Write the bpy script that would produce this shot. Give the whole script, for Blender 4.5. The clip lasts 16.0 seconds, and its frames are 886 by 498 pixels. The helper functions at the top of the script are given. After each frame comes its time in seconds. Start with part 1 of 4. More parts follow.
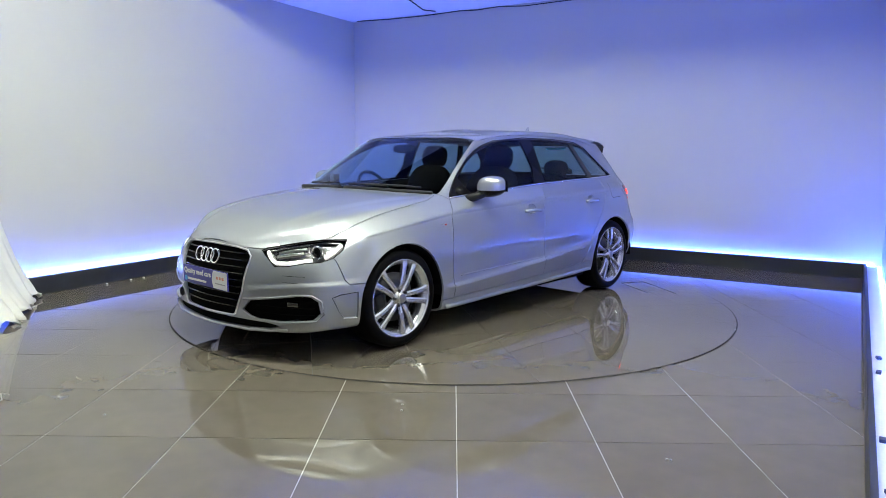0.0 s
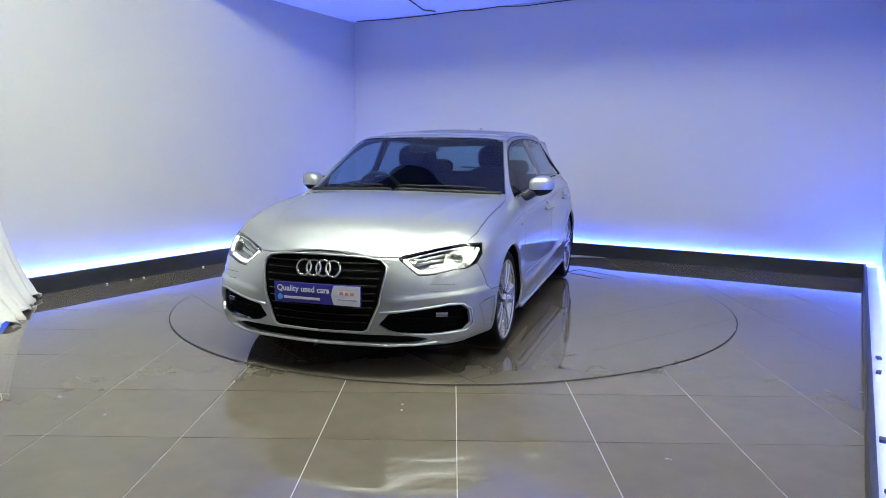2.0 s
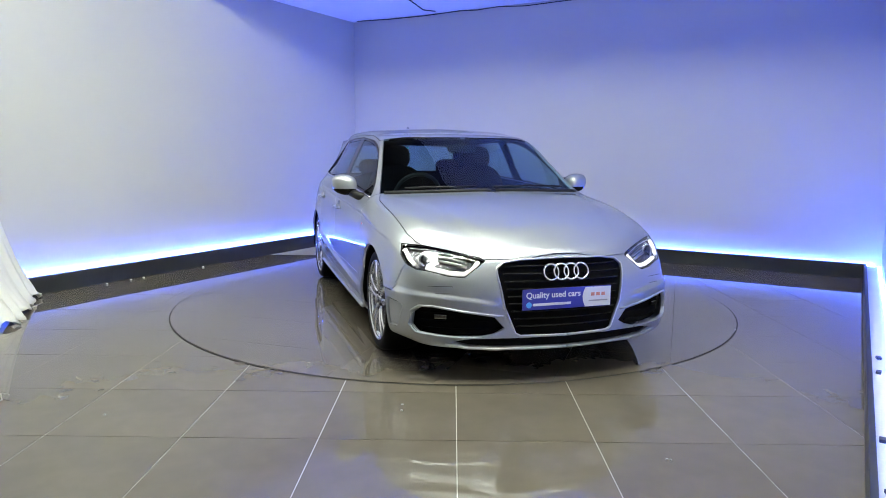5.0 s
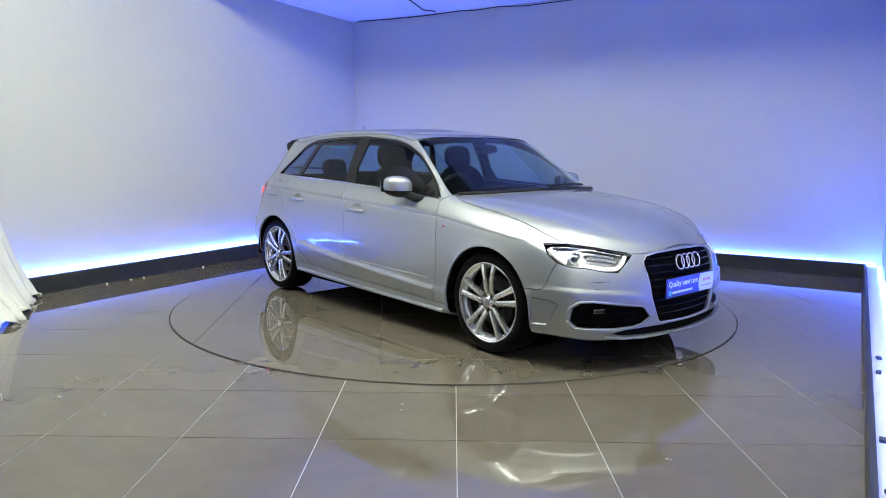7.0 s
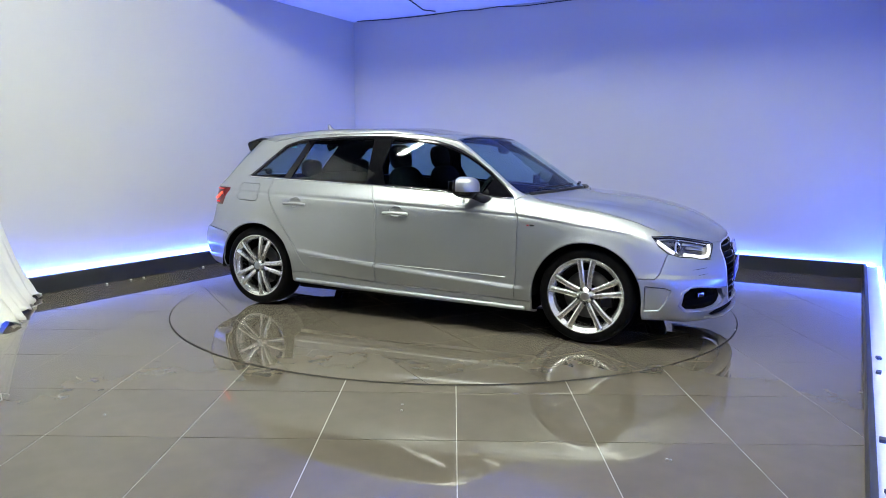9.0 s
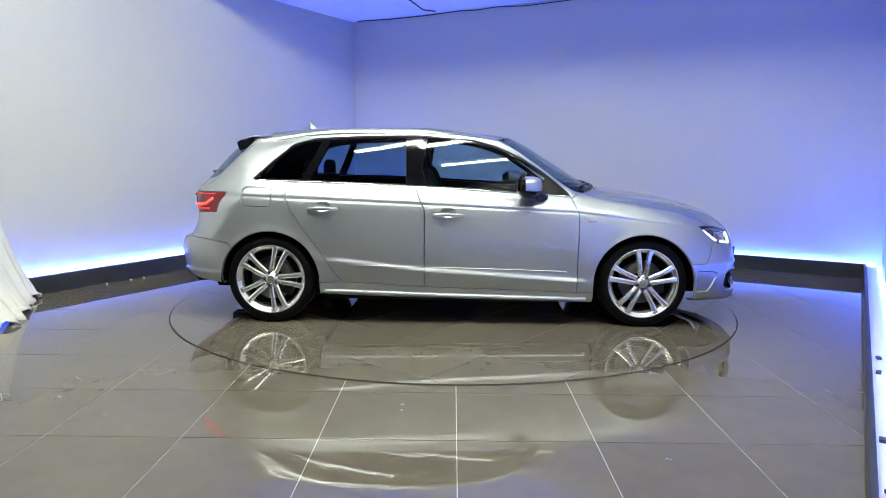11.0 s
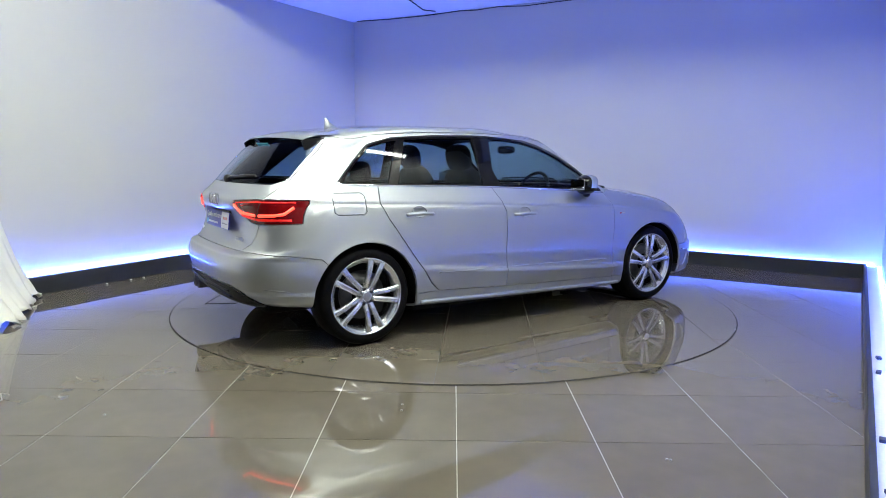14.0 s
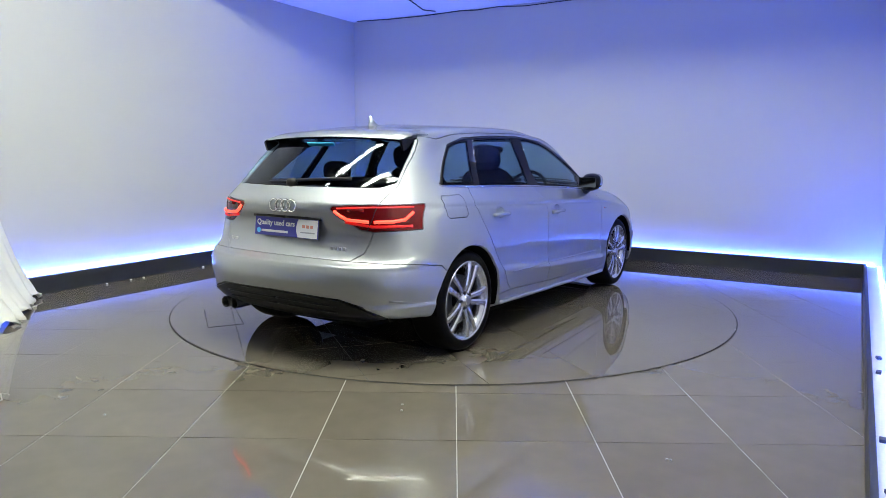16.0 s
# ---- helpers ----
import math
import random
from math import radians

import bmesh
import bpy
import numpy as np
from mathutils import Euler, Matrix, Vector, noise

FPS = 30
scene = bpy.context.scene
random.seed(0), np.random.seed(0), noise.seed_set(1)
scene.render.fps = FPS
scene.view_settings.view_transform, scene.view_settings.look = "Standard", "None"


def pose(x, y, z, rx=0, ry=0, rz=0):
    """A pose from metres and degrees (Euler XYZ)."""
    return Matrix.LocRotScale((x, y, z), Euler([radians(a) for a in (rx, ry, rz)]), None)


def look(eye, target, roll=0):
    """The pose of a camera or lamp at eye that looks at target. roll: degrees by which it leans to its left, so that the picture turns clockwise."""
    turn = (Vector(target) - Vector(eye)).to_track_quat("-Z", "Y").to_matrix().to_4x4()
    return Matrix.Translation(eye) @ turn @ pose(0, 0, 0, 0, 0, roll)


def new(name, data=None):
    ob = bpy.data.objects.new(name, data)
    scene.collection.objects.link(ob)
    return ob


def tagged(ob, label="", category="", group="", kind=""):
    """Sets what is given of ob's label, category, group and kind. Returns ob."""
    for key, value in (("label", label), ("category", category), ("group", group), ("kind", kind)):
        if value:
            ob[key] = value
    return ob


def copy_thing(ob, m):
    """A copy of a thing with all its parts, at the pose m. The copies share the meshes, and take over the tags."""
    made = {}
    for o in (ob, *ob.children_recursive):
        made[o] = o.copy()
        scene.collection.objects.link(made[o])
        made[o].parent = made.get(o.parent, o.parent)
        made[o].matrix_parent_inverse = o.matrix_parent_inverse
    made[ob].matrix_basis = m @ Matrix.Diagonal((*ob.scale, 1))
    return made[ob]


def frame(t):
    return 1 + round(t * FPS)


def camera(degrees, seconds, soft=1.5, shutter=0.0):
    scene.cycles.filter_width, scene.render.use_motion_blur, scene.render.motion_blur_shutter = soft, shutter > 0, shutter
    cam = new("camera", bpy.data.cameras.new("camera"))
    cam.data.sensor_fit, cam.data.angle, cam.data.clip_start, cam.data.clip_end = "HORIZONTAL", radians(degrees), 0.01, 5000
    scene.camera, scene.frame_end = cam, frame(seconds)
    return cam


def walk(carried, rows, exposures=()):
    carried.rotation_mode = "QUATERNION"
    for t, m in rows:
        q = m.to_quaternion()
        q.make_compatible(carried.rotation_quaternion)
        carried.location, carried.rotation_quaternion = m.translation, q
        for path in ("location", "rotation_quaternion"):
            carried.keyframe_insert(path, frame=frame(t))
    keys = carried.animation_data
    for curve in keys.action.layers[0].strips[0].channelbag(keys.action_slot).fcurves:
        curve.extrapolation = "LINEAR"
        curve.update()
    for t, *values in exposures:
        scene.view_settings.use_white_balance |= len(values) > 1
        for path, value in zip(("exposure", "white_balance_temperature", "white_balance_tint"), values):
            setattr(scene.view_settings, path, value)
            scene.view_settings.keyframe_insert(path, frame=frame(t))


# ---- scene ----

# ---- camera: a fixed tripod ----
cam = camera(65.11, 16.0, 0.8)
PITCH, PAN = radians(-7.894), radians(-0.782)
EYE = Vector((0.0, -5.775, 1.222))
AIM = EYE + Vector((math.sin(PAN) * math.cos(PITCH), math.cos(PAN) * math.cos(PITCH), math.sin(PITCH)))
STAND = look(EYE, AIM, 0.37)
walk(cam, [(0.0, STAND), (16.0, STAND)])

# ---- world: the studio is closed, only a breath of stray light ----
world = bpy.data.worlds.new("world")
scene.world = world
world.use_nodes = True
world.node_tree.nodes["Background"].inputs[0].default_value = (0.6, 0.65, 0.8, 1)
world.node_tree.nodes["Background"].inputs[1].default_value = 0.02
scene.view_settings.exposure = 0.0
TUBE_POWER = 112.0
LED_POWER = 256.0


# ---- materials ----
def material(name, colour, rough=0.5, metal=0.0, grain=0.0, grain_size=60.0, bump=0.0, bump_size=200.0, coat=0.0, vary=0.0, spec=0.5, stain=0.0, stain_size=2.0):
    m = bpy.data.materials.new(name)
    m.use_nodes = True
    nt = m.node_tree
    b = nt.nodes["Principled BSDF"]
    b.inputs["Base Color"].default_value = (*colour, 1)
    b.inputs["Roughness"].default_value = rough
    b.inputs["Metallic"].default_value = metal
    b.inputs["Specular IOR Level"].default_value = spec
    b.inputs["Coat Weight"].default_value = coat
    b.inputs["Coat Roughness"].default_value = 0.03
    tc = nt.nodes.new("ShaderNodeTexCoord")
    out = None

    def shade(fac, low, high, prev):
        mix = nt.nodes.new("ShaderNodeMix")
        mix.data_type, mix.blend_type = "RGBA", "MULTIPLY"
        mix.inputs[0].default_value = 1.0
        ramp = nt.nodes.new("ShaderNodeMapRange")
        ramp.inputs[3].default_value, ramp.inputs[4].default_value = low, high
        nt.links.new(fac, ramp.inputs[0])
        if prev is None:
            mix.inputs[6].default_value = (*colour, 1)
        else:
            nt.links.new(prev, mix.inputs[6])
        nt.links.new(ramp.outputs[0], mix.inputs[7])
        return mix.outputs[2]

    if grain:
        n = nt.nodes.new("ShaderNodeTexNoise")
        n.inputs["Scale"].default_value, n.inputs["Detail"].default_value = grain_size, 4
        nt.links.new(tc.outputs["Object"], n.inputs["Vector"])
        out = shade(n.outputs[0], 1 - grain, 1 + grain, out)
    if stain:
        n = nt.nodes.new("ShaderNodeTexNoise")
        n.inputs["Scale"].default_value, n.inputs["Detail"].default_value = stain_size, 3
        nt.links.new(tc.outputs["Object"], n.inputs["Vector"])
        out = shade(n.outputs[0], 1 - stain, 1 + stain, out)
        r = nt.nodes.new("ShaderNodeMapRange")
        r.inputs[3].default_value, r.inputs[4].default_value = rough * (1 - stain), rough * (1 + stain)
        nt.links.new(n.outputs[0], r.inputs[0])
        nt.links.new(r.outputs[0], b.inputs["Roughness"])
    if vary:
        o = nt.nodes.new("ShaderNodeObjectInfo")
        out = shade(o.outputs["Random"], 1 - vary, 1 + vary, out)
    if out is not None:
        nt.links.new(out, b.inputs["Base Color"])
    if bump:
        n = nt.nodes.new("ShaderNodeTexNoise")
        n.inputs["Scale"].default_value, n.inputs["Detail"].default_value = bump_size, 3
        nt.links.new(tc.outputs["Object"], n.inputs["Vector"])
        bp = nt.nodes.new("ShaderNodeBump")
        bp.inputs["Strength"].default_value, bp.inputs["Distance"].default_value = bump, 0.002
        nt.links.new(n.outputs[0], bp.inputs["Height"])
        nt.links.new(bp.outputs[0], b.inputs["Normal"])
    return m


def glow(name, colour, power):
    m = bpy.data.materials.new(name)
    m.use_nodes = True
    b = m.node_tree.nodes["Principled BSDF"]
    b.inputs["Base Color"].default_value = (*colour, 1)
    b.inputs["Emission Color"].default_value = (*colour, 1)
    b.inputs["Emission Strength"].default_value = power
    return m


def clear(name, colour, rough=0.0):
    """A thin pane: mostly see-through, tinted, with a clean mirror gloss."""
    m = bpy.data.materials.new(name)
    m.use_nodes = True
    nt = m.node_tree
    nt.nodes.remove(nt.nodes["Principled BSDF"])
    t = nt.nodes.new("ShaderNodeBsdfTransparent")
    t.inputs[0].default_value = (*colour, 1)
    g = nt.nodes.new("ShaderNodeBsdfGlossy")
    g.inputs[0].default_value = (0.95, 0.97, 1, 1)
    g.inputs["Roughness"].default_value = rough
    w = nt.nodes.new("ShaderNodeLayerWeight")
    w.inputs[0].default_value = 0.5
    q = nt.nodes.new("ShaderNodeMath")
    q.operation, q.inputs[1].default_value = "POWER", 5.0
    nt.links.new(w.outputs["Facing"], q.inputs[0])
    f = nt.nodes.new("ShaderNodeMath")
    f.operation, f.inputs[1].default_value, f.inputs[2].default_value = "MULTIPLY_ADD", 0.7, 0.035
    nt.links.new(q.outputs[0], f.inputs[0])
    x = nt.nodes.new("ShaderNodeMixShader")
    nt.links.new(f.outputs[0], x.inputs[0])
    nt.links.new(t.outputs[0], x.inputs[1])
    nt.links.new(g.outputs[0], x.inputs[2])
    nt.links.new(x.outputs[0], nt.nodes["Material Output"].inputs[0])
    return m


WALL = material("white_wall_paint", (0.52, 0.52, 0.515), 0.75, bump=0.08, bump_size=90, stain=0.03, stain_size=1.2, spec=0.2)
DARKWALL = material("dark_grey_paint", (0.045, 0.045, 0.048), 0.8, grain=0.15, grain_size=20, stain=0.2)
CEIL = material("white_ceiling_paint", (0.82, 0.82, 0.82), 0.8, bump=0.1, bump_size=60, stain=0.05)
SKIRT = material("dark_grey_skirting", (0.022, 0.024, 0.028), 0.4, grain=0.15, grain_size=30, stain=0.2)
LEDGE = material("white_ledge", (0.75, 0.75, 0.76), 0.5, grain=0.08, stain=0.1)
GROUT = material("pale_grout", (0.42, 0.40, 0.36), 0.8, grain=0.3, grain_size=40)
GROUT_DARK = material("dark_grout", (0.05, 0.048, 0.045), 0.8, grain=0.25, grain_size=40)
TILE = material("polished_taupe_tile", (0.124, 0.107, 0.085), 0.0, grain=0.10, grain_size=9, stain=0.14, stain_size=2.5, vary=0.05, spec=0.75)
RING = material("black_gap", (0.01, 0.01, 0.01), 0.7)
CLOTH = material("white_cloth", (0.72, 0.71, 0.66), 0.9, grain=0.06, grain_size=300, bump=0.25, bump_size=400)
TUBE = glow("tube_light", (0.95, 1.0, 0.86), TUBE_POWER)
LED = glow("blue_led", (0.045, 0.125, 1.0), LED_POWER)
METALWHITE = material("white_enamel", (0.75, 0.75, 0.75), 0.4)
PAINT = material("silver_metallic_paint", (0.375, 0.393, 0.415), 0.46, metal=0.84, grain=0.08, grain_size=700, coat=1.0)
BLACK = material("gloss_black_plastic", (0.004, 0.004, 0.005), 0.06, spec=0.3)
TRIM = material("matt_black_plastic", (0.010, 0.010, 0.011), 0.45, grain=0.2, grain_size=300, spec=0.25)
LINER = material("wheel_arch_liner", (0.004, 0.004, 0.004), 0.9, spec=0.05)
REFLECTOR = material("lamp_reflector", (0.42, 0.42, 0.42), 0.30, metal=1.0)
SLAT = material("black_grille_slat", (0.004, 0.004, 0.004), 0.22, spec=0.14)
SMOKE = material("smoked_reflector", (0.30, 0.30, 0.305), 0.25, metal=1.0)
CHROME = material("bright_chrome", (0.80, 0.80, 0.82), 0.10, metal=1.0)
MIRROR = material("mirror_glass", (0.28, 0.29, 0.31), 0.03, metal=1.0)
SATIN = material("satin_aluminium", (0.62, 0.62, 0.63), 0.32, metal=1.0)
RIM = material("silver_alloy", (0.66, 0.67, 0.69), 0.25, metal=0.9, coat=0.6, grain=0.03, grain_size=500)
RUBBER = material("tyre_rubber", (0.004, 0.004, 0.0045), 0.55, grain=0.2, grain_size=80, bump=0.12, bump_size=150, spec=0.06)
DISC = material("brake_steel", (0.10, 0.10, 0.10), 0.45, metal=1.0, grain=0.2, grain_size=60)
GLASS = clear("tinted_car_glass", (0.45, 0.60, 0.66))
GLASS_DARK = clear("privacy_car_glass", (0.36, 0.50, 0.57))
LENS = clear("clear_lamp_lens", (0.95, 0.96, 0.97))
CABIN = material("charcoal_fabric", (0.009, 0.009, 0.010), 0.9, grain=0.2, grain_size=200, spec=0.1)
DASH = material("dark_dashboard", (0.012, 0.012, 0.013), 0.6, bump=0.2, bump_size=300, spec=0.2)
RED = material("red_tail_lens", (0.105, 0.002, 0.003), 0.06, coat=0.3, spec=0.3)
REDGLOW = glow("red_light_bar", (1.0, 0.055, 0.03), 3.0)
REDDIM = glow("dim_red_light", (0.7, 0.01, 0.008), 0.32)
DRL = glow("daytime_light", (1.0, 0.97, 0.90), 0.85)
BLUEPLATE = material("royal_blue_plate", (0.03, 0.03, 0.30), 0.35)
WHITEPLATE = material("white_plate", (0.72, 0.72, 0.75), 0.35)
SKYBLUE = material("sky_blue_mark", (0.08, 0.40, 0.80), 0.4)
ORANGE = material("salmon_mark", (0.65, 0.25, 0.20), 0.4)
GREYMARK = material("grey_mark", (0.35, 0.35, 0.38), 0.4)
TEAL = material("teal_sticker", (0.05, 0.50, 0.55), 0.4)
REDMARK = material("red_mark", (0.5, 0.02, 0.02), 0.4)
WIRE = material("grey_wire", (0.25, 0.24, 0.23), 0.5)


# ---- mesh helpers ----
def finish(name, bm, mat, parent=None, smooth=False, m=None):
    me = bpy.data.meshes.new(name)
    bm.normal_update()
    bm.to_mesh(me)
    bm.free()
    me.materials.append(mat)
    if smooth:
        me.polygons.foreach_set("use_smooth", [True] * len(me.polygons))
    ob = new(name, me)
    if parent is not None:
        ob.parent = parent
    if m is not None:
        ob.matrix_basis = m
    return ob


def part(name, bm, mat, parent, label="", smooth=False, m=None):
    ob = finish(name, bm, mat, parent, smooth, m)
    return tagged(ob, label) if label else ob


def add_box(bm, x0, x1, y0, y1, z0, z1, bevel=0.0, m=None):
    g = bmesh.ops.create_cube(bm, size=1.0)
    vs = g["verts"]
    for v in vs:
        v.co = Vector(((x0 + x1) / 2 + v.co.x * (x1 - x0), (y0 + y1) / 2 + v.co.y * (y1 - y0), (z0 + z1) / 2 + v.co.z * (z1 - z0)))
        if m is not None:
            v.co = m @ v.co
    if bevel:
        es = list({e for v in vs for e in v.link_edges})
        bmesh.ops.bevel(bm, geom=es, offset=bevel, segments=2, affect="EDGES", profile=0.6)


def box(x0, x1, y0, y1, z0, z1, bevel=0.0, m=None):
    bm = bmesh.new()
    add_box(bm, x0, x1, y0, y1, z0, z1, bevel, m)
    return bm


def add_cyl(bm, r0, r1, z0, z1, seg=24, m=None, caps=True):
    rings = []
    for r, z in ((r0, z0), (r1, z1)):
        ring = []
        for k in range(seg):
            a = 2 * math.pi * k / seg
            p = Vector((r * math.cos(a), r * math.sin(a), z))
            ring.append(bm.verts.new(m @ p if m is not None else p))
        rings.append(ring)
    for k in range(seg):
        bm.faces.new((rings[0][k], rings[0][(k + 1) % seg], rings[1][(k + 1) % seg], rings[1][k]))
    if caps:
        bm.faces.new(list(reversed(rings[0])))
        bm.faces.new(rings[1])


def add_lathe(bm, profile, seg=48, m=None):
    """Turns (radius, height) points round the z axis."""
    rings = []
    for r, z in profile:
        ring = []
        for k in range(seg):
            a = 2 * math.pi * k / seg
            p = Vector((r * math.cos(a), r * math.sin(a), z))
            ring.append(bm.verts.new(m @ p if m is not None else p))
        rings.append(ring)
    for a, b in zip(rings, rings[1:]):
        for k in range(seg):
            bm.faces.new((a[k], a[(k + 1) % seg], b[(k + 1) % seg], b[k]))


def add_tube(bm, pts, r, seg=8, closed=False):
    """A round bar along points."""
    pts = [Vector(p) for p in pts]
    n = len(pts)
    rings = []
    for i, p in enumerate(pts):
        a = pts[(i - 1) % n] if closed or i > 0 else p
        b = pts[(i + 1) % n] if closed or i < n - 1 else p
        d = (b - a).normalized()
        u = d.cross(Vector((0, 0, 1)))
        if u.length < 1e-3:
            u = d.cross(Vector((0, 1, 0)))
        u.normalize()
        w = d.cross(u)
        rings.append([bm.verts.new(p + r * (math.cos(2 * math.pi * k / seg) * u + math.sin(2 * math.pi * k / seg) * w)) for k in range(seg)])
    for i in range(n if closed else n - 1):
        a, b = rings[i], rings[(i + 1) % n]
        for k in range(seg):
            bm.faces.new((a[k], a[(k + 1) % seg], b[(k + 1) % seg], b[k]))
    if not closed:
        bm.faces.new(rings[0])
        bm.faces.new(list(reversed(rings[-1])))
    bmesh.ops.recalc_face_normals(bm, faces=bm.faces)


def add_slab(bm, poly, z0, z1, m=None):
    """A flat polygon in x, y with a thickness from z0 to z1."""
    lo = [bm.verts.new(m @ Vector((x, y, z0)) if m is not None else (x, y, z0)) for x, y in poly]
    hi = [bm.verts.new(m @ Vector((x, y, z1)) if m is not None else (x, y, z1)) for x, y in poly]
    bm.faces.new(list(reversed(lo)))
    bm.faces.new(hi)
    n = len(poly)
    for k in range(n):
        bm.faces.new((lo[k], lo[(k + 1) % n], hi[(k + 1) % n], hi[k]))


def clip(poly, a, b, c):
    """The part of a polygon where a*x + b*y <= c."""
    out = []
    for (x0, y0), (x1, y1) in zip(poly, poly[1:] + poly[:1]):
        d0, d1 = a * x0 + b * y0 - c, a * x1 + b * y1 - c
        if d0 <= 0:
            out.append((x0, y0))
        if d0 * d1 < 0:
            k = d0 / (d0 - d1)
            out.append((x0 + k * (x1 - x0), y0 + k * (y1 - y0)))
    return out


# ---- the studio bay; its walls stand at 30 degrees to the tiles ----
ROOM = pose(0, 0, 0, 0, 0, -30)
S0, S1, D1 = -3.067, 2.995, 3.021        # faces of the skirting boards
GAP = 0.15                               # skirting face to wall
FRONT = -9.0
HIGH, LOW, EDGE, BEAM = 3.7, 3.06, 0.30, 3.0


def structure(name, bm, mat, label, m=ROOM):
    return tagged(finish(name, bm, mat, None, False, m), label, "setting", "", "structure")


T = 0.2
LEFT = ROOM @ pose(S0, -0.85, 0, 0, 0, 1.3)   # the left wall is a little out of square
LGAP = 0.33
structure("wall_left", box(-LGAP - T, -LGAP, FRONT + 1.2, D1 + 1.3, -0.05, HIGH), WALL, "smooth white painted studio wall lit blue from below", LEFT)
structure("wall_back", box(S0 - 0.7, S1 + GAP, D1 + GAP, D1 + GAP + T, -0.05, HIGH), WALL, "smooth white painted studio wall washed with blue light")
structure("wall_right", box(S1 + GAP, S1 + GAP + T, FRONT, D1 + GAP + T, -0.05, HIGH), WALL, "white painted side wall above a white ledge")
structure("wall_front", box(S0 - 0.7, S1 + GAP, FRONT - T, FRONT, -0.05, HIGH), DARKWALL, "plain dark wall behind the camera")
structure("ceiling", box(S0 - 0.7, S1 + GAP, EDGE, D1 + GAP, LOW, LOW + 0.15), CEIL, "low white ceiling over the bay")
structure("ceiling_beam", box(S0 - 0.7, S1 + GAP, EDGE - 0.12, EDGE, BEAM, HIGH), DARKWALL, "dark fascia at the edge of the low ceiling")
structure("ceiling_high", box(S0 - 0.8, S1 + GAP + T, FRONT - T, D1 + GAP + T, HIGH, HIGH + 0.15), DARKWALL, "dark upper ceiling with strip lights")
structure("floor", box(S0 - 0.7, S1 + GAP, FRONT, D1 + GAP, -0.06, -0.0018), GROUT, "pale grout bed under polished floor tiles")

for name, b, m in (("baseboard_left", box(-0.025, 0, -5.0, D1 + 0.87, -0.004, 0.15, 0.003), LEFT),
                   ("baseboard_back", box(S0 - 0.1, S1, D1, D1 + 0.025, -0.004, 0.15, 0.003), ROOM),
                   ("baseboard_right", box(S1, S1 + 0.025, -6.0, D1 + 0.025, -0.004, 0.15, 0.003), ROOM)):
    structure(name, b, SKIRT, "dark grey skirting board hiding blue strip light", m)
for name, b, m in (("trim_left", box(-LGAP, -0.025, -5.0, D1 + 0.87, -0.004, 0.115), LEFT),
                   ("trim_back", box(S0 - 0.1, S1 + 0.025, D1 + 0.025, D1 + GAP, -0.004, 0.117), ROOM),
                   ("trim_right", box(S1 + 0.025, S1 + GAP, -6.0, D1 + GAP, -0.004, 0.115), ROOM)):
    structure(name, b, LEDGE, "white ledge behind the skirting board", m)
for b, m in ((box(-LGAP + 0.012, -LGAP + 0.028, -4.9, D1 + 0.8, 0.115, 0.121), LEFT), (box(S0 - 0.1, S1 + 0.1, D1 + GAP - 0.028, D1 + GAP - 0.012, 0.117, 0.123), ROOM), (box(S1 + GAP - 0.028, S1 + GAP - 0.012, -5.9, D1 + 0.1, 0.115, 0.121), ROOM)):
    tagged(finish("led_strip", b, LED, None, False, m), "glowing blue LED strip on the ledge by the wall", "strip light", "blue LED strips")


def fluorescent(x, y, turned, length=1.2):
    lamp = new("strip_light")
    lamp.matrix_basis = pose(x, y, HIGH - 0.075, 0, 0, turned)
    tagged(lamp, "white ceiling batten with two lit fluorescent tubes", "ceiling light", "ceiling battens")
    bm = box(-length / 2 - 0.02, length / 2 + 0.02, -0.08, 0.08, 0.028, 0.073, 0.006)
    for x0 in (-length / 2 - 0.02, length / 2 + 0.002):
        add_box(bm, x0, x0 + 0.018, -0.075, 0.075, -0.028, 0.032, 0.003)
    part("housing", bm, METALWHITE, lamp)
    for side in (-0.038, 0.038):
        bm = bmesh.new()
        add_cyl(bm, 0.024, 0.024, -length / 2, length / 2, 12, pose(0, side, 0, 0, 90, 0))
        part("tube", bm, TUBE, lamp, "glowing warm white tube")


# the battens follow the axis of the hall outside, not that of the bay
for across, deep in ((-1.1, -2.6), (-0.4, -1.9), (0.4, -2.6), (1.2, -1.9), (2.0, -2.6), (2.6, -1.4)):
    at = ROOM @ Vector((across, deep, 0))
    fluorescent(at.x, at.y, 22.0)

# ---- the turntable and the car on it turn together ----
RADIUS = 2.236


def turn(t):
    return -40.411 + 11.7822 * t - 0.013872 * (t - 8) ** 2 - 90


turntable = new("turntable")
tagged(turntable, "round tiled turntable set flush in the floor", "turntable")
bm = bmesh.new()
add_cyl(bm, RADIUS - 0.008, RADIUS - 0.008, -0.002, 0.003, 128)
part("disc", bm, GROUT_DARK, turntable)
bm = bmesh.new()
add_lathe(bm, [(RADIUS - 0.0075, 0.0025), (RADIUS + 0.0, 0.0025)], 128)
part("rim_gap", bm, RING, turntable, "thin black gap round the turntable")

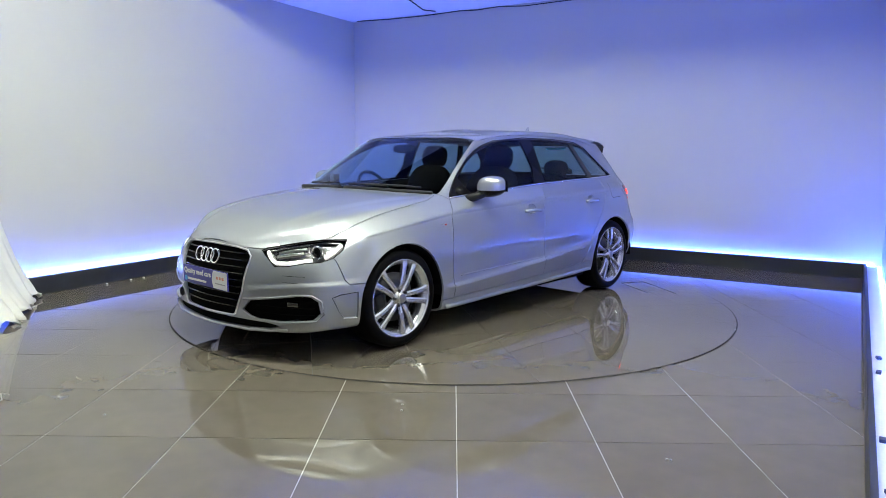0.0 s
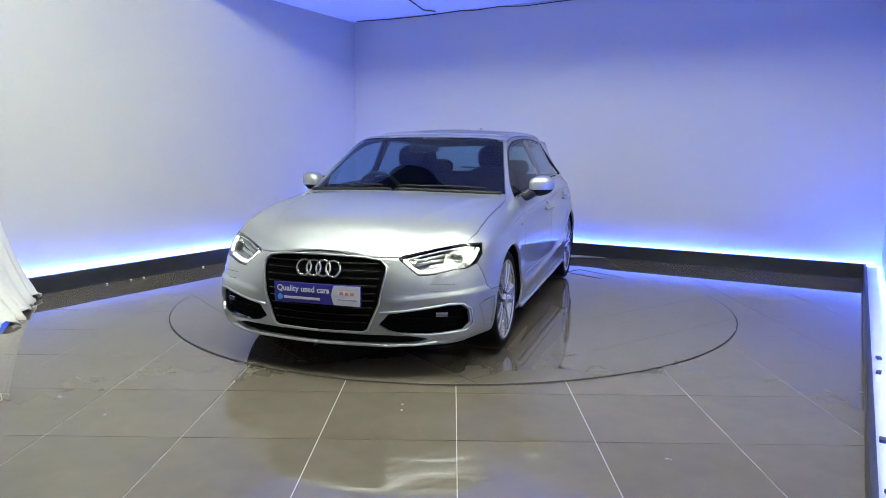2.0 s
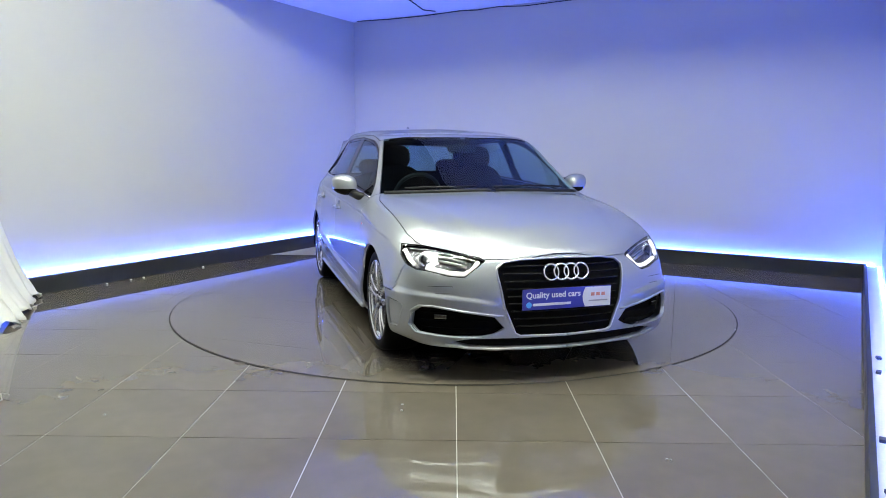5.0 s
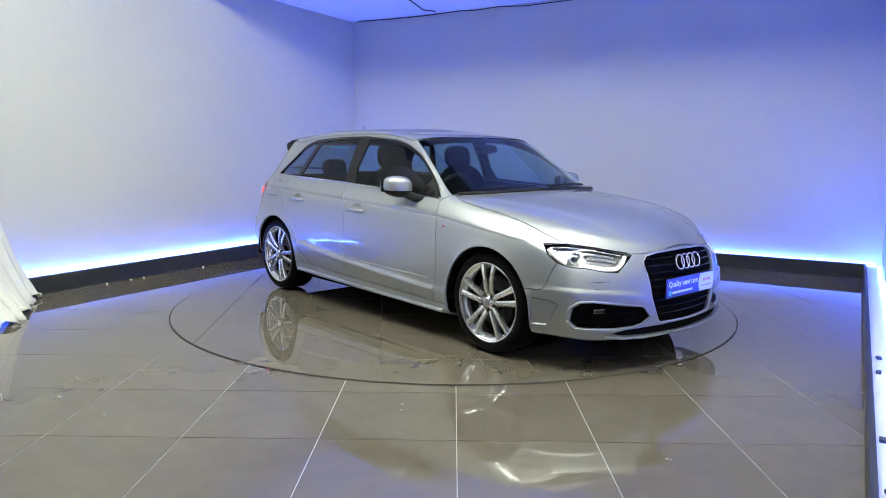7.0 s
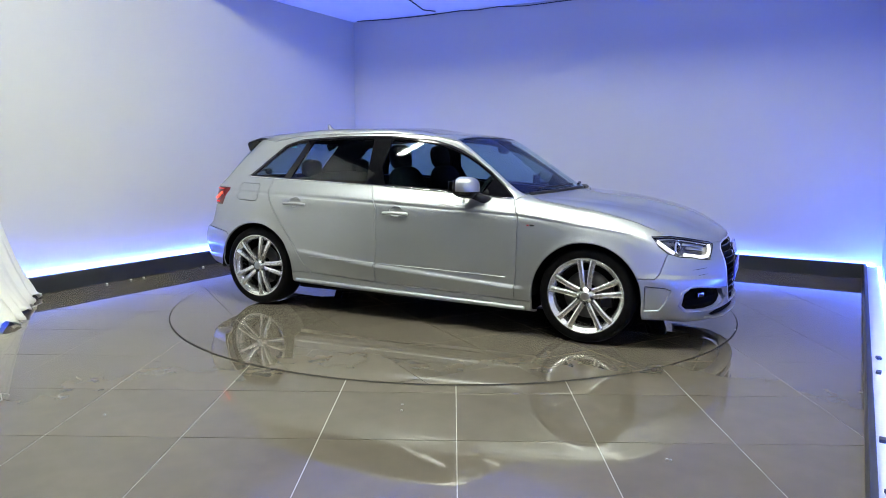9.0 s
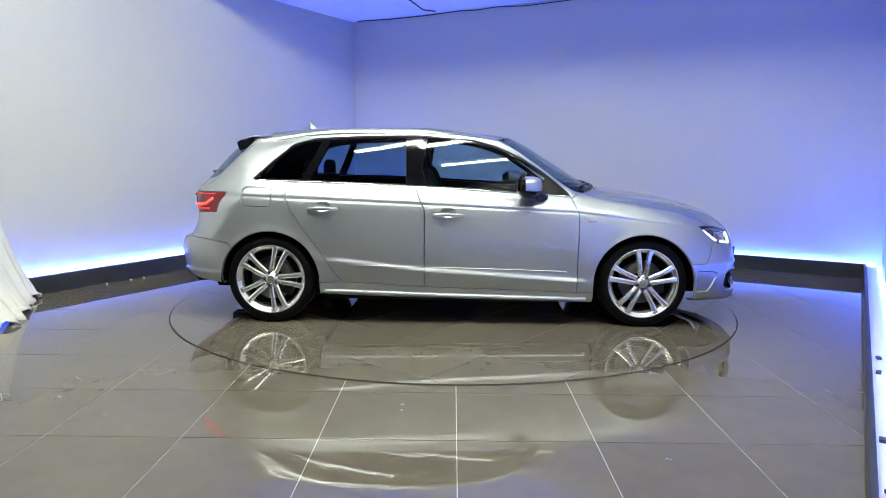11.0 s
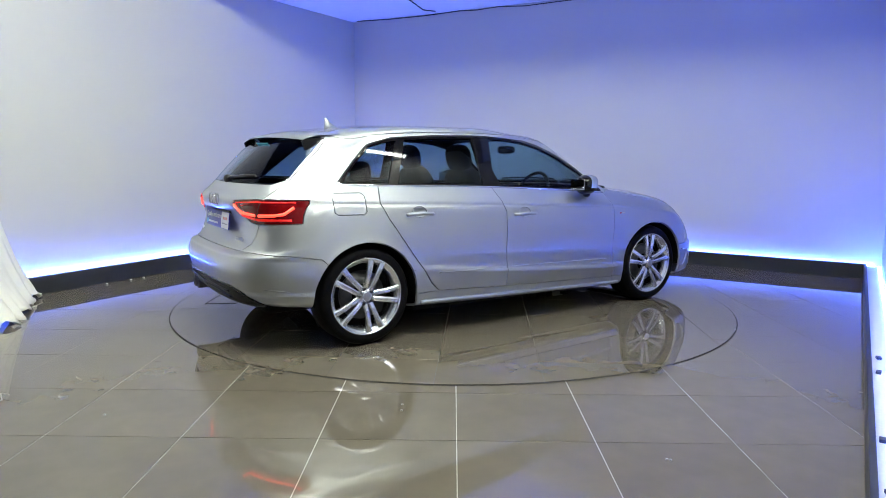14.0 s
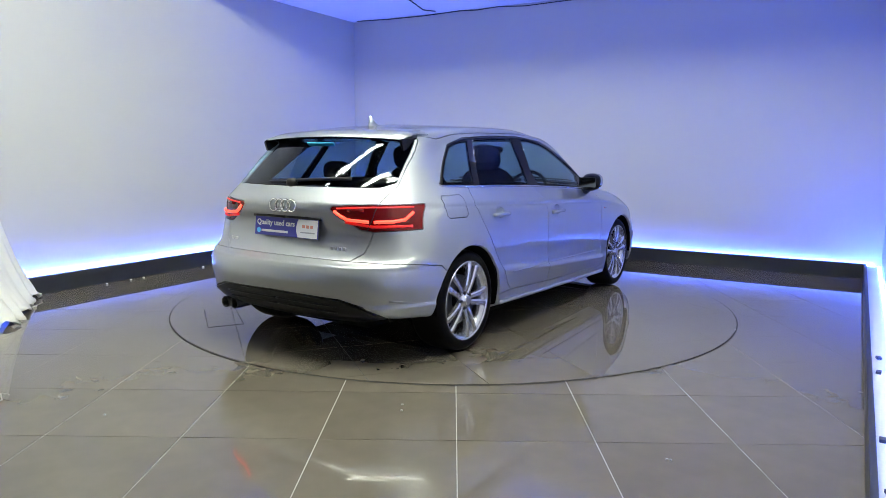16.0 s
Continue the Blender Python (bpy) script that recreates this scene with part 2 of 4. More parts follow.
# ---- the car: one skin lofted over a net, then cut along its joints ----
# rows run from the middle of the tail round the side to the middle of the nose;
# columns from the underside up to the centre line of roof and bonnet
NET = (
    "-1.95,0,0.24 -2.02,0,0.27 -2.07,0,0.33 -2.1,0,0.42 -2.115,0,0.5 -2.1,0,0.58 -2.02,0,0.62 -1.962,0,0.75 -2.015,0,0.905 -1.93,0,1 -1.72,0,1.22 -1.58,0,1.325 -1.4,0,1.366 -1.25,0,1.388",
    "-1.93,0.45,0.25 -2,0.46,0.28 -2.05,0.46,0.33 -2.075,0.46,0.42 -2.09,0.46,0.5 -2.075,0.46,0.58 -2,0.45,0.62 -1.944,0.45,0.75 -1.988,0.43,0.905 -1.9,0.42,1 -1.7,0.38,1.22 -1.56,0.33,1.3274 -1.39,0.2,1.3664 -1.15,0,1.3946",
    "-1.8,0.66,0.27 -1.9,0.7,0.3 -1.93,0.715,0.35 -1.955,0.73,0.43 -1.965,0.735,0.5 -1.955,0.73,0.58 -1.9,0.72,0.63 -1.866,0.71,0.76 -1.86,0.68,0.91 -1.8,0.62,1.01 -1.62,0.56,1.22 -1.49,0.5,1.3274 -1.34,0.3,1.3664 -1.1,0,1.4016",
    "-1.66,0.74,0.27 -1.72,0.8,0.29 -1.73,0.825,0.34 -1.74,0.84,0.43 -1.745,0.845,0.5 -1.74,0.84,0.6 -1.71,0.825,0.7 -1.69,0.8,0.82 -1.66,0.765,0.93 -1.62,0.7,1.04 -1.48,0.635,1.2 -1.38,0.58,1.329 -1.2,0.36,1.384 -0.95,0,1.414",
    "-1.5,0.75,0.25 -1.5,0.84,0.27 -1.5,0.862,0.33 -1.5,0.878,0.43 -1.5,0.88,0.52 -1.5,0.872,0.66 -1.5,0.845,0.86 -1.5,0.825,0.915 -1.47,0.745,1.02 -1.36,0.675,1.14 -1.22,0.615,1.26 -1.15,0.575,1.355 -1,0.38,1.397 -0.75,0,1.417",
    "-1.25,0.74,0.22 -1.25,0.85,0.25 -1.25,0.872,0.3 -1.25,0.885,0.42 -1.25,0.885,0.53 -1.25,0.878,0.68 -1.25,0.858,0.855 -1.25,0.842,0.9 -1.22,0.765,1.015 -1.1,0.69,1.15 -1,0.617,1.31 -0.95,0.586,1.376 -0.8,0.4,1.4 -0.6,0,1.418",
    "-0.9,0.74,0.19 -0.9,0.855,0.22 -0.9,0.87,0.29 -0.9,0.887,0.455 -0.9,0.876,0.54 -0.9,0.88,0.69 -0.9,0.868,0.85 -0.9,0.855,0.885 -0.88,0.775,1.003 -0.82,0.7,1.17 -0.78,0.617,1.322 -0.75,0.586,1.384 -0.65,0.4,1.403 -0.4,0,1.418",
    "-0.3,0.74,0.175 -0.3,0.858,0.205 -0.3,0.872,0.28 -0.3,0.888,0.405 -0.3,0.876,0.51 -0.3,0.88,0.68 -0.3,0.872,0.83 -0.3,0.862,0.867 -0.3,0.78,0.985 -0.3,0.7,1.16 -0.3,0.617,1.333 -0.3,0.586,1.386 -0.25,0.4,1.402 -0.15,0,1.412",
    "0.2,0.74,0.165 0.2,0.858,0.195 0.2,0.872,0.265 0.2,0.888,0.37 0.2,0.876,0.48 0.2,0.88,0.66 0.2,0.872,0.81 0.2,0.862,0.846 0.2,0.785,0.962 0.17,0.705,1.13 0.1,0.616,1.3 0.05,0.589,1.347 0.08,0.4,1.366 0.1,0,1.376",
    "0.55,0.74,0.16 0.55,0.857,0.19 0.55,0.872,0.255 0.55,0.887,0.35 0.55,0.875,0.46 0.55,0.88,0.645 0.55,0.873,0.795 0.55,0.864,0.832 0.52,0.785,0.942 0.46,0.7,1.075 0.4,0.64,1.205 0.285,0.59,1.316 0.35,0.4,1.336 0.385,0,1.342",
    "0.85,0.74,0.155 0.85,0.856,0.185 0.85,0.872,0.25 0.85,0.885,0.335 0.85,0.873,0.45 0.85,0.88,0.63 0.85,0.874,0.78 0.85,0.865,0.815 0.79,0.79,0.915 0.72,0.755,0.97 0.66,0.712,1.045 0.58,0.668,1.128 0.68,0.38,1.15 0.73,0,1.156",
    "1.09,0.74,0.155 1.09,0.855,0.185 1.09,0.872,0.25 1.09,0.88,0.34 1.09,0.875,0.46 1.09,0.882,0.62 1.09,0.876,0.755 1.09,0.865,0.795 0.93,0.805,0.885 0.9,0.79,0.905 0.885,0.772,0.922 0.878,0.748,0.936 1.02,0.4,0.946 1.09,0,0.951",
    "1.35,0.74,0.16 1.35,0.86,0.2 1.35,0.878,0.26 1.35,0.888,0.36 1.35,0.89,0.5 1.35,0.89,0.62 1.35,0.878,0.73 1.35,0.86,0.765 1.3,0.8,0.845 1.27,0.765,0.882 1.25,0.73,0.897 1.24,0.67,0.907 1.29,0.36,0.922 1.32,0,0.927",
    "1.6,0.73,0.17 1.6,0.845,0.2 1.6,0.868,0.26 1.6,0.878,0.36 1.6,0.88,0.48 1.6,0.872,0.6 1.6,0.855,0.7 1.6,0.835,0.735 1.6,0.78,0.785 1.6,0.73,0.825 1.6,0.68,0.842 1.6,0.62,0.852 1.6,0.34,0.874 1.62,0,0.88",
    "1.78,0.7,0.18 1.8,0.8,0.2 1.82,0.825,0.26 1.82,0.835,0.36 1.81,0.835,0.47 1.79,0.825,0.57 1.77,0.81,0.65 1.75,0.79,0.69 1.76,0.735,0.73 1.78,0.68,0.765 1.8,0.62,0.782 1.8,0.56,0.795 1.83,0.3,0.815 1.85,0,0.82",
    "1.92,0.6,0.175 1.97,0.7,0.19 1.98,0.715,0.25 1.97,0.72,0.36 1.965,0.715,0.46 1.95,0.7,0.55 1.92,0.685,0.61 1.89,0.66,0.655 1.88,0.62,0.685 1.895,0.565,0.71 1.92,0.5,0.728 1.93,0.43,0.742 1.965,0.25,0.755 1.98,0,0.76",
    "2.03,0.4,0.175 2.1,0.44,0.185 2.1,0.45,0.24 2.095,0.45,0.34 2.095,0.445,0.44 2.085,0.435,0.53 2.065,0.43,0.59 2.045,0.425,0.635 2.035,0.4,0.66 2.035,0.36,0.68 2.035,0.31,0.695 2.04,0.26,0.705 2.055,0.15,0.71 2.06,0,0.715",
    "2.07,0.2,0.172 2.15,0.2,0.18 2.15,0.2,0.23 2.15,0.2,0.33 2.15,0.2,0.44 2.14,0.2,0.53 2.12,0.2,0.6 2.095,0.195,0.645 2.085,0.18,0.668 2.083,0.16,0.678 2.083,0.13,0.684 2.083,0.1,0.687 2.083,0.05,0.689 2.083,0,0.69",
    "2.085,0,0.172 2.165,0,0.18 2.165,0,0.23 2.165,0,0.33 2.165,0,0.44 2.155,0,0.53 2.13,0,0.6 2.105,0,0.648 2.095,0,0.668 2.092,0,0.675 2.09,0,0.68 2.088,0,0.684 2.087,0,0.686 2.0865,0,0.688",
)
GRID = np.array([[[float(c) for c in p.split(",")] for p in row.split()] for row in NET])


def refine(a, n):
    """Monotone-tangent cubic through the rows of a, n steps a row."""
    d = np.diff(a, axis=0)
    tan = np.zeros_like(a)
    tan[1:-1] = 0.5 * (d[:-1] + d[1:])
    lim = 2.2 * np.minimum(np.abs(d[:-1]), np.abs(d[1:]))
    tan[1:-1] = np.clip(tan[1:-1], -lim, lim)
    tan[0], tan[-1] = d[0], d[-1]
    out = []
    for i in range(len(a) - 1):
        for k in range(n):
            t = k / n
            h = (2 * t ** 3 - 3 * t ** 2 + 1, t ** 3 - 2 * t ** 2 + t, -2 * t ** 3 + 3 * t ** 2, t ** 3 - t ** 2)
            out.append(h[0] * a[i] + h[1] * tan[i] + h[2] * a[i + 1] + h[3] * tan[i + 1])
    out.append(a[-1])
    return np.array(out)


NU, NV = 7, 8
FLIP = np.array((1, -1, 1))
GRID = np.concatenate([GRID[1:2] * FLIP, GRID, GRID[-2:-1] * FLIP], 0)
SKIN = refine(GRID, NU)[NU:-NU]
SKIN = np.concatenate([SKIN, SKIN[:, -2:-1] * FLIP], 1)
SKIN = np.swapaxes(refine(np.swapaxes(SKIN, 0, 1), NV)[:-NV], 0, 1)
SKIN[0, :, 1] = SKIN[-1, :, 1] = SKIN[:, -1, 1] = 0.0
for _ in range(4):
    S = SKIN.copy()
    SKIN[1:-1, 1:-1] = 0.5 * S[1:-1, 1:-1] + 0.125 * (S[:-2, 1:-1] + S[2:, 1:-1] + S[1:-1, :-2] + S[1:-1, 2:])
SU, SV = SKIN.shape[:2]


def ramp(x, a, b):
    t = np.clip((x - a) / (b - a), 0, 1)
    return t * t * (3 - 2 * t)


# ease the bonnet's sheet before its lines are pressed in
U, V = np.meshgrid(np.arange(SU) / NU, np.arange(SV) / NV, indexing="ij")
ease = ramp(V, 8.0, 8.8) * ramp(U, 11.15, 11.8) * (1 - ramp(U, 16.2, 17.0))
for _ in range(40):
    S = np.concatenate([SKIN, SKIN[:, -2:-1] * FLIP], 1)
    S = np.concatenate([S[1:2] * FLIP, S, S[-2:-1] * FLIP], 0)
    mean = 0.25 * (S[:-2, 1:-1] + S[2:, 1:-1])
    mean = mean + 0.25 * (S[1:-1, :-2] + S[1:-1, 2:])
    SKIN[:, 1:] += ease[:, 1:, None] * 0.6 * (mean - SKIN[:, 1:])
SKIN[:, -1, 1] = 0.0

# crisp lines pressed into the metal: shoulder, sill line, arch lips, bonnet
X, Y, Z = SKIN[..., 0], SKIN[..., 1].copy(), SKIN[..., 2].copy()
flank = ramp(Y, 0.66, 0.76)
low = np.interp(X, [-.84, -.23, .85], [.46, .401, .334]) - Z
hold = ramp(X, -.98, -.84) * (1 - ramp(X, .86, .93))
SKIN[..., 1] += flank * hold * (0.015 * ramp(low, -0.014, 0.0) * np.exp(-np.maximum(low, 0) / 0.07))
hi = np.interp(X, [-1.7, -1.51, -.72, -.23, .85, 1.7], [.92, .915, .89, .868, .819, .715]) - Z
SKIN[..., 1] -= flank * ramp(X, -1.75, -1.6) * (1 - ramp(X, 1.5, 1.68)) * 0.010 * ramp(hi, -0.006, 0.014) * np.exp(-np.maximum(hi, 0) / 0.07)
for wx in (1.3185, -1.3185):
    d = np.hypot(X - wx, Z - 0.31) - 0.352
    SKIN[..., 1] += flank * 0.012 * np.exp(-np.maximum(d, 0) / 0.03) * (Z > 0.2)
top = ramp(X, .95, 1.15) * (1 - ramp(X, 1.85, 2.0)) * ramp(Z, .68, .76)
line = .70 - .285 * (X - .9)
SKIN[..., 2] += top * 0.007 * ramp(line - Y, -0.02, 0.02)


def normals(a):
    pad = np.concatenate([a[1:2] * FLIP, a, a[-2:-1] * FLIP], 0)
    wide = np.concatenate([a, a[:, -2:-1] * FLIP], 1)
    dv = np.gradient(wide, axis=1)[:, :-1]
    n = np.cross(pad[2:] - pad[:-2], dv)
    n /= np.linalg.norm(n, axis=2, keepdims=True) + 1e-12
    return n if n[SU // 2, SV // 3, 1] > 0 else -n


# the steps pressed into both bumpers stand off along the surface
NORM = normals(SKIN)
X, Y, Z = SKIN[..., 0], SKIN[..., 1], SKIN[..., 2]
fall = np.interp(Y, [.36, .60, .86], [.425, .455, .470]) - Z
step = 0.011 * ramp(X, 1.64, 1.72) * ramp(Y, .36, .46) * ramp(fall, -0.012, 0.004) * np.exp(-np.maximum(fall, 0) / 0.09)
fall = 0.365 - Z
step += 0.010 * (1 - ramp(X, -1.68, -1.62)) * ramp(Y, .50, .60) * ramp(fall, -0.012, 0.004) * np.exp(-np.maximum(fall, 0) / 0.08)
fall = 0.585 - Z
step -= 0.006 * (1 - ramp(X, -1.74, -1.66)) * ramp(fall, -0.006, 0.012) * np.exp(-np.maximum(fall, 0) / 0.06)
SKIN += NORM * step[..., None]
NORM = normals(SKIN)
# the door skins run true from end to end
X, Y, Z = SKIN[..., 0], SKIN[..., 1], SKIN[..., 2]
crease = np.interp(X, [-.84, -.23, .85], [.46, .401, .334])
shoulder = np.interp(X, [-1.7, -1.51, -.72, -.23, .85, 1.7], [.92, .915, .89, .868, .819, .715])
even = ramp(Y, 0.66, 0.76) * ramp(X, -1.08, -.85) * (1 - ramp(X, .95, 1.12)) * ramp(Z, crease + .005, crease + .05) * (1 - ramp(Z, shoulder - .10, shoulder - .03))
drawn = np.stack([0.02 * X, np.ones_like(X), -.05 + .42 * (Z - .45)], -1)
NORM += even[..., None] * (drawn / np.linalg.norm(drawn, axis=2, keepdims=True) - NORM)
NORM /= np.linalg.norm(NORM, axis=2, keepdims=True) + 1e-12

hb = bmesh.new()
NL = hb.verts.layers.float_vector.new("nrm")
PL = hb.verts.layers.float_vector.new("par")
LL = hb.faces.layers.int.new("lab")
grid_v = []
for i in range(SU):
    col = []
    for j in range(SV):
        v = hb.verts.new(SKIN[i, j])
        v[NL] = NORM[i, j]
        v[PL] = (i / NU, j / NV, 0)
        col.append(v)
    grid_v.append(col)
for i in range(SU - 1):
    for j in range(SV - 1):
        hb.faces.new((grid_v[i][j], grid_v[i + 1][j], grid_v[i + 1][j + 1], grid_v[i][j + 1]))
bmesh.ops.remove_doubles(hb, verts=hb.verts, dist=0.0008)
AX = {"side": (0, 2), "front": (1, 2), "top": (0, 1)}
LABELS = ["none"]


def inside(poly, x, y):
    hit = False
    for (x0, y0), (x1, y1) in zip(poly, poly[1:] + poly[:1]):
        if (y0 > y) != (y1 > y) and x < (x1 - x0) * (y - y0) / (y1 - y0) + x0:
            hit = not hit
    return hit


def carve(label, view, poly, where, over=None):
    """Cuts the skin along a polygon seen from a side and names the faces within it. where: limits (axis, low, high)."""
    if label not in LABELS:
        LABELS.append(label)
    a, b = AX[view]
    ok = lambda c: all(lo <= c[k] <= hi for k, lo, hi in where)
    for p, q in zip(poly, poly[1:] + poly[:1]):
        lo0, hi0 = min(p[0], q[0]) - 1e-4, max(p[0], q[0]) + 1e-4
        lo1, hi1 = min(p[1], q[1]) - 1e-4, max(p[1], q[1]) + 1e-4
        pick = []
        for f in hb.faces:
            co = [v.co for v in f.verts]
            if min(c[a] for c in co) > hi0 or max(c[a] for c in co) < lo0 or min(c[b] for c in co) > hi1 or max(c[b] for c in co) < lo1:
                continue
            if ok(f.calc_center_median()):
                pick.append(f)
        if not pick:
            continue
        geom = list({g for f in pick for g in (*f.verts, *f.edges, f)})
        no = Vector((0, 0, 0))
        no[a], no[b] = q[1] - p[1], p[0] - q[0]
        at = Vector((0, 0, 0))
        at[a], at[b] = p
        bmesh.ops.bisect_plane(hb, geom=geom, dist=0.0006, plane_co=at, plane_no=no.normalized())
    n = LABELS.index(label)
    for f in hb.faces:
        c = f.calc_center_median()
        if ok(c) and inside(poly, c[a], c[b]) and (over is None or LABELS[f[LL]] in over):
            f[LL] = n


def arc(cx, cz, r, a0, a1, n):
    return [(cx + r * math.cos(radians(a0 + (a1 - a0) * k / n)), cz + r * math.sin(radians(a0 + (a1 - a0) * k / n))) for k in range(n + 1)]


SIDE = [(1, 0.5, 2)]
WB = 1.3185
DLO = [(-1.455, 1.022), (-1.32, 1.15), (-1.19, 1.262), (-1.10, 1.29), (-1.02, 1.306), (-.85, 1.318), (-.67, 1.326), (-.45, 1.33), (-.26, 1.33), (-.05, 1.321), (.12, 1.300), (.26, 1.264), (.36, 1.225), (.46, 1.175), (.59, 1.093), (.70, 1.008), (.80, .922), (.72, .925), (.30, .953), (-.26, .983), (-.70, .999), (-1.15, 1.012)]
# broad panels first, openings after them
carve("roof", "side", [(-1.62, 1.335), (-1.30, 1.30), (-1.1, 1.335), (-.8, 1.352), (-.3, 1.358), (0, 1.347), (.15, 1.328), (.285, 1.303), (.46, 1.303), (.46, 1.5), (-1.6, 1.5)], [(2, 1.25, 2), (0, -2, .42)])
carve("bonnet", "top", [(1.13, -.01), (1.105, .1), (1.035, .40), (.905, .742), (1.0, .770), (1.2, .775), (1.35, .772), (1.55, .768), (1.68, .762), (1.76, .735), (1.83, .685), (1.93, .58), (2.02, .45), (2.07, .33), (2.088, .20), (2.09, -.01)], [(2, .655, .99), (0, .89, 2.15)])
carve("windscreen", "top", [(.405, -.01), (.375, .36), (.30, .580), (.58, .656), (.87, .738), (1.01, .40), (1.08, -.01)], [(2, .9, 1.36), (0, .27, 1.12)])
carve("front_wing", "side", [(.85, .25), (.86, .794), (.80, .90), (.86, .935), (.93, .955), (1.13, .965), (1.4, .91), (1.9, .75), (1.84, .66), (1.80, .60), (1.768, .49), (1.745, .462), (1.60, .455), (1.60, .2)], [(1, .58, 2), (0, .78, 1.95)], over=("none",))
carve("front_bumper", "side", [(1.60, .1), (1.60, .455), (1.745, .462), (1.768, .49), (1.80, .60), (1.84, .66), (1.95, .68), (2.3, .72), (2.3, .1)], [(0, 1.55, 2.3)], over=("none",))
carve("rear_bumper", "side", [(-2.3, .1), (-2.3, .612), (-1.98, .612), (-1.80, .60), (-1.62, .575), (-1.55, .50), (-1.55, .1)], [(0, -2.3, -1.5)], over=("none",))
carve("front_door", "side", [(-.22, .278), (-.22, .812), (-.30, .99), (.3, .955), (.80, .922), (.86, .794), (.85, .251)], SIDE)
carve("rear_door", "side", [(-.22, .278), (-.22, .812), (-.30, .99), (-.75, 1.003), (-1.19, 1.012), (-1.212, .906), (-1.16, .80), (-1.08, .685), (-.93, .48), (-.85, .36), (-.79, .305)], SIDE)
carve("sill", "side", [(-1.05, .1), (-1.05, .295), (-.79, .305), (-.22, .278), (.85, .251), (1.02, .25), (1.02, .1)], [(1, .3, 2)])
carve("window_surround", "side", DLO, SIDE)
carve("front_side_window", "side", [(-.20, .992), (-.245, 1.10), (-.21, 1.312), (-.05, 1.305), (.12, 1.284), (.26, 1.247), (.36, 1.208), (.46, 1.158), (.59, 1.075), (.63, 1.045), (.57, .949), (.3, .967)], SIDE)
carve("rear_side_window", "side", [(-.36, 1.0), (-.37, 1.315), (-.67, 1.310), (-.91, 1.300), (-1.04, 1.015), (-.70, 1.012)], SIDE)
carve("quarter_window", "side", [(-1.425, 1.03), (-1.30, 1.148), (-1.18, 1.25), (-1.08, 1.28), (-.98, 1.29), (-1.11, 1.022)], SIDE)
carve("fuel_flap", "side", [(-1.52, .85), (-1.52, .95), (-1.50, .967), (-1.33, .966), (-1.31, .95), (-1.31, .85), (-1.33, .833), (-1.50, .836)], SIDE)
carve("bumper_notch", "side", [(1.69, .412), (1.80, .405), (1.842, .39), (1.80, .30), (1.77, .262), (1.69, .258)], [(1, .6, 2)])
CUPS = {"front_cup": (-.055, .801), "rear_cup": (-.935, .836)}
for name, (cx, cz) in CUPS.items():
    carve(name, "side", [(cx + .052 * math.cos(k * math.pi / 10), cz + .034 * math.sin(k * math.pi / 10)) for k in range(20)], SIDE)
TAIL = [(0, -2.3, -1.33)]
carve("tailgate", "front", [(-.01, .605), (.50, .612), (.57, .66), (.61, .79), (.625, .93), (.648, 1.03), (.616, 1.20), (.594, 1.285), (.563, 1.322), (-.01, 1.328)], TAIL, over=("none", "roof"))
carve("rear_window", "front", [(-.01, 1.015), (.58, 1.018), (.635, 1.045), (.605, 1.20), (.585, 1.28), (.555, 1.312), (-.01, 1.316)], TAIL)
carve("tail_light", "front", [(.355, .898), (.37, .915), (.58, .928), (.768, .928), (.80, .79), (.60, .776), (.53, .785), (.40, .855)], [(0, -2.3, -1.6)])
carve("diffuser", "front", [(-.01, .405), (.48, .395), (.60, .36), (.70, .285), (.70, .20), (-.01, .20)], [(0, -2.3, -1.70)])
NOSE = [(0, 1.6, 2.3)]
carve("grille", "front", [(-.01, .662), (.24, .656), (.335, .642), (.372, .612), (.375, .58), (.345, .413), (.285, .268), (.26, .255), (-.01, .252)], NOSE)
carve("headlight", "front", [(.425, .648), (.445, .662), (.60, .695), (.70, .712), (.80, .715), (.818, .66), (.80, .615), (.76, .592), (.70, .588), (.62, .568), (.54, .562)], NOSE)
carve("fog_intake", "front", [(.345, .298), (.375, .33), (.395, .354), (.55, .376), (.70, .40), (.755, .398), (.785, .37), (.792, .30), (.765, .264), (.60, .252), (.46, .256), (.40, .268)], NOSE)
carve("lower_slot", "front", [(-.01, .240), (.40, .240), (.52, .236), (.60, .222), (.52, .200), (-.01, .194)], NOSE)
for x, name in ((WB, "front"), (-WB, "rear")):
    carve("arch", "side", [(x - .352, -.1)] + [(x - .352, .30)] + list(reversed(arc(x, .31, .352, 0, 180, 26)))[1:-1] + [(x + .352, .30), (x + .352, -.1)], [(1, .45, 2)])
bmesh.ops.remove_doubles(hb, verts=hb.verts, dist=0.0012)


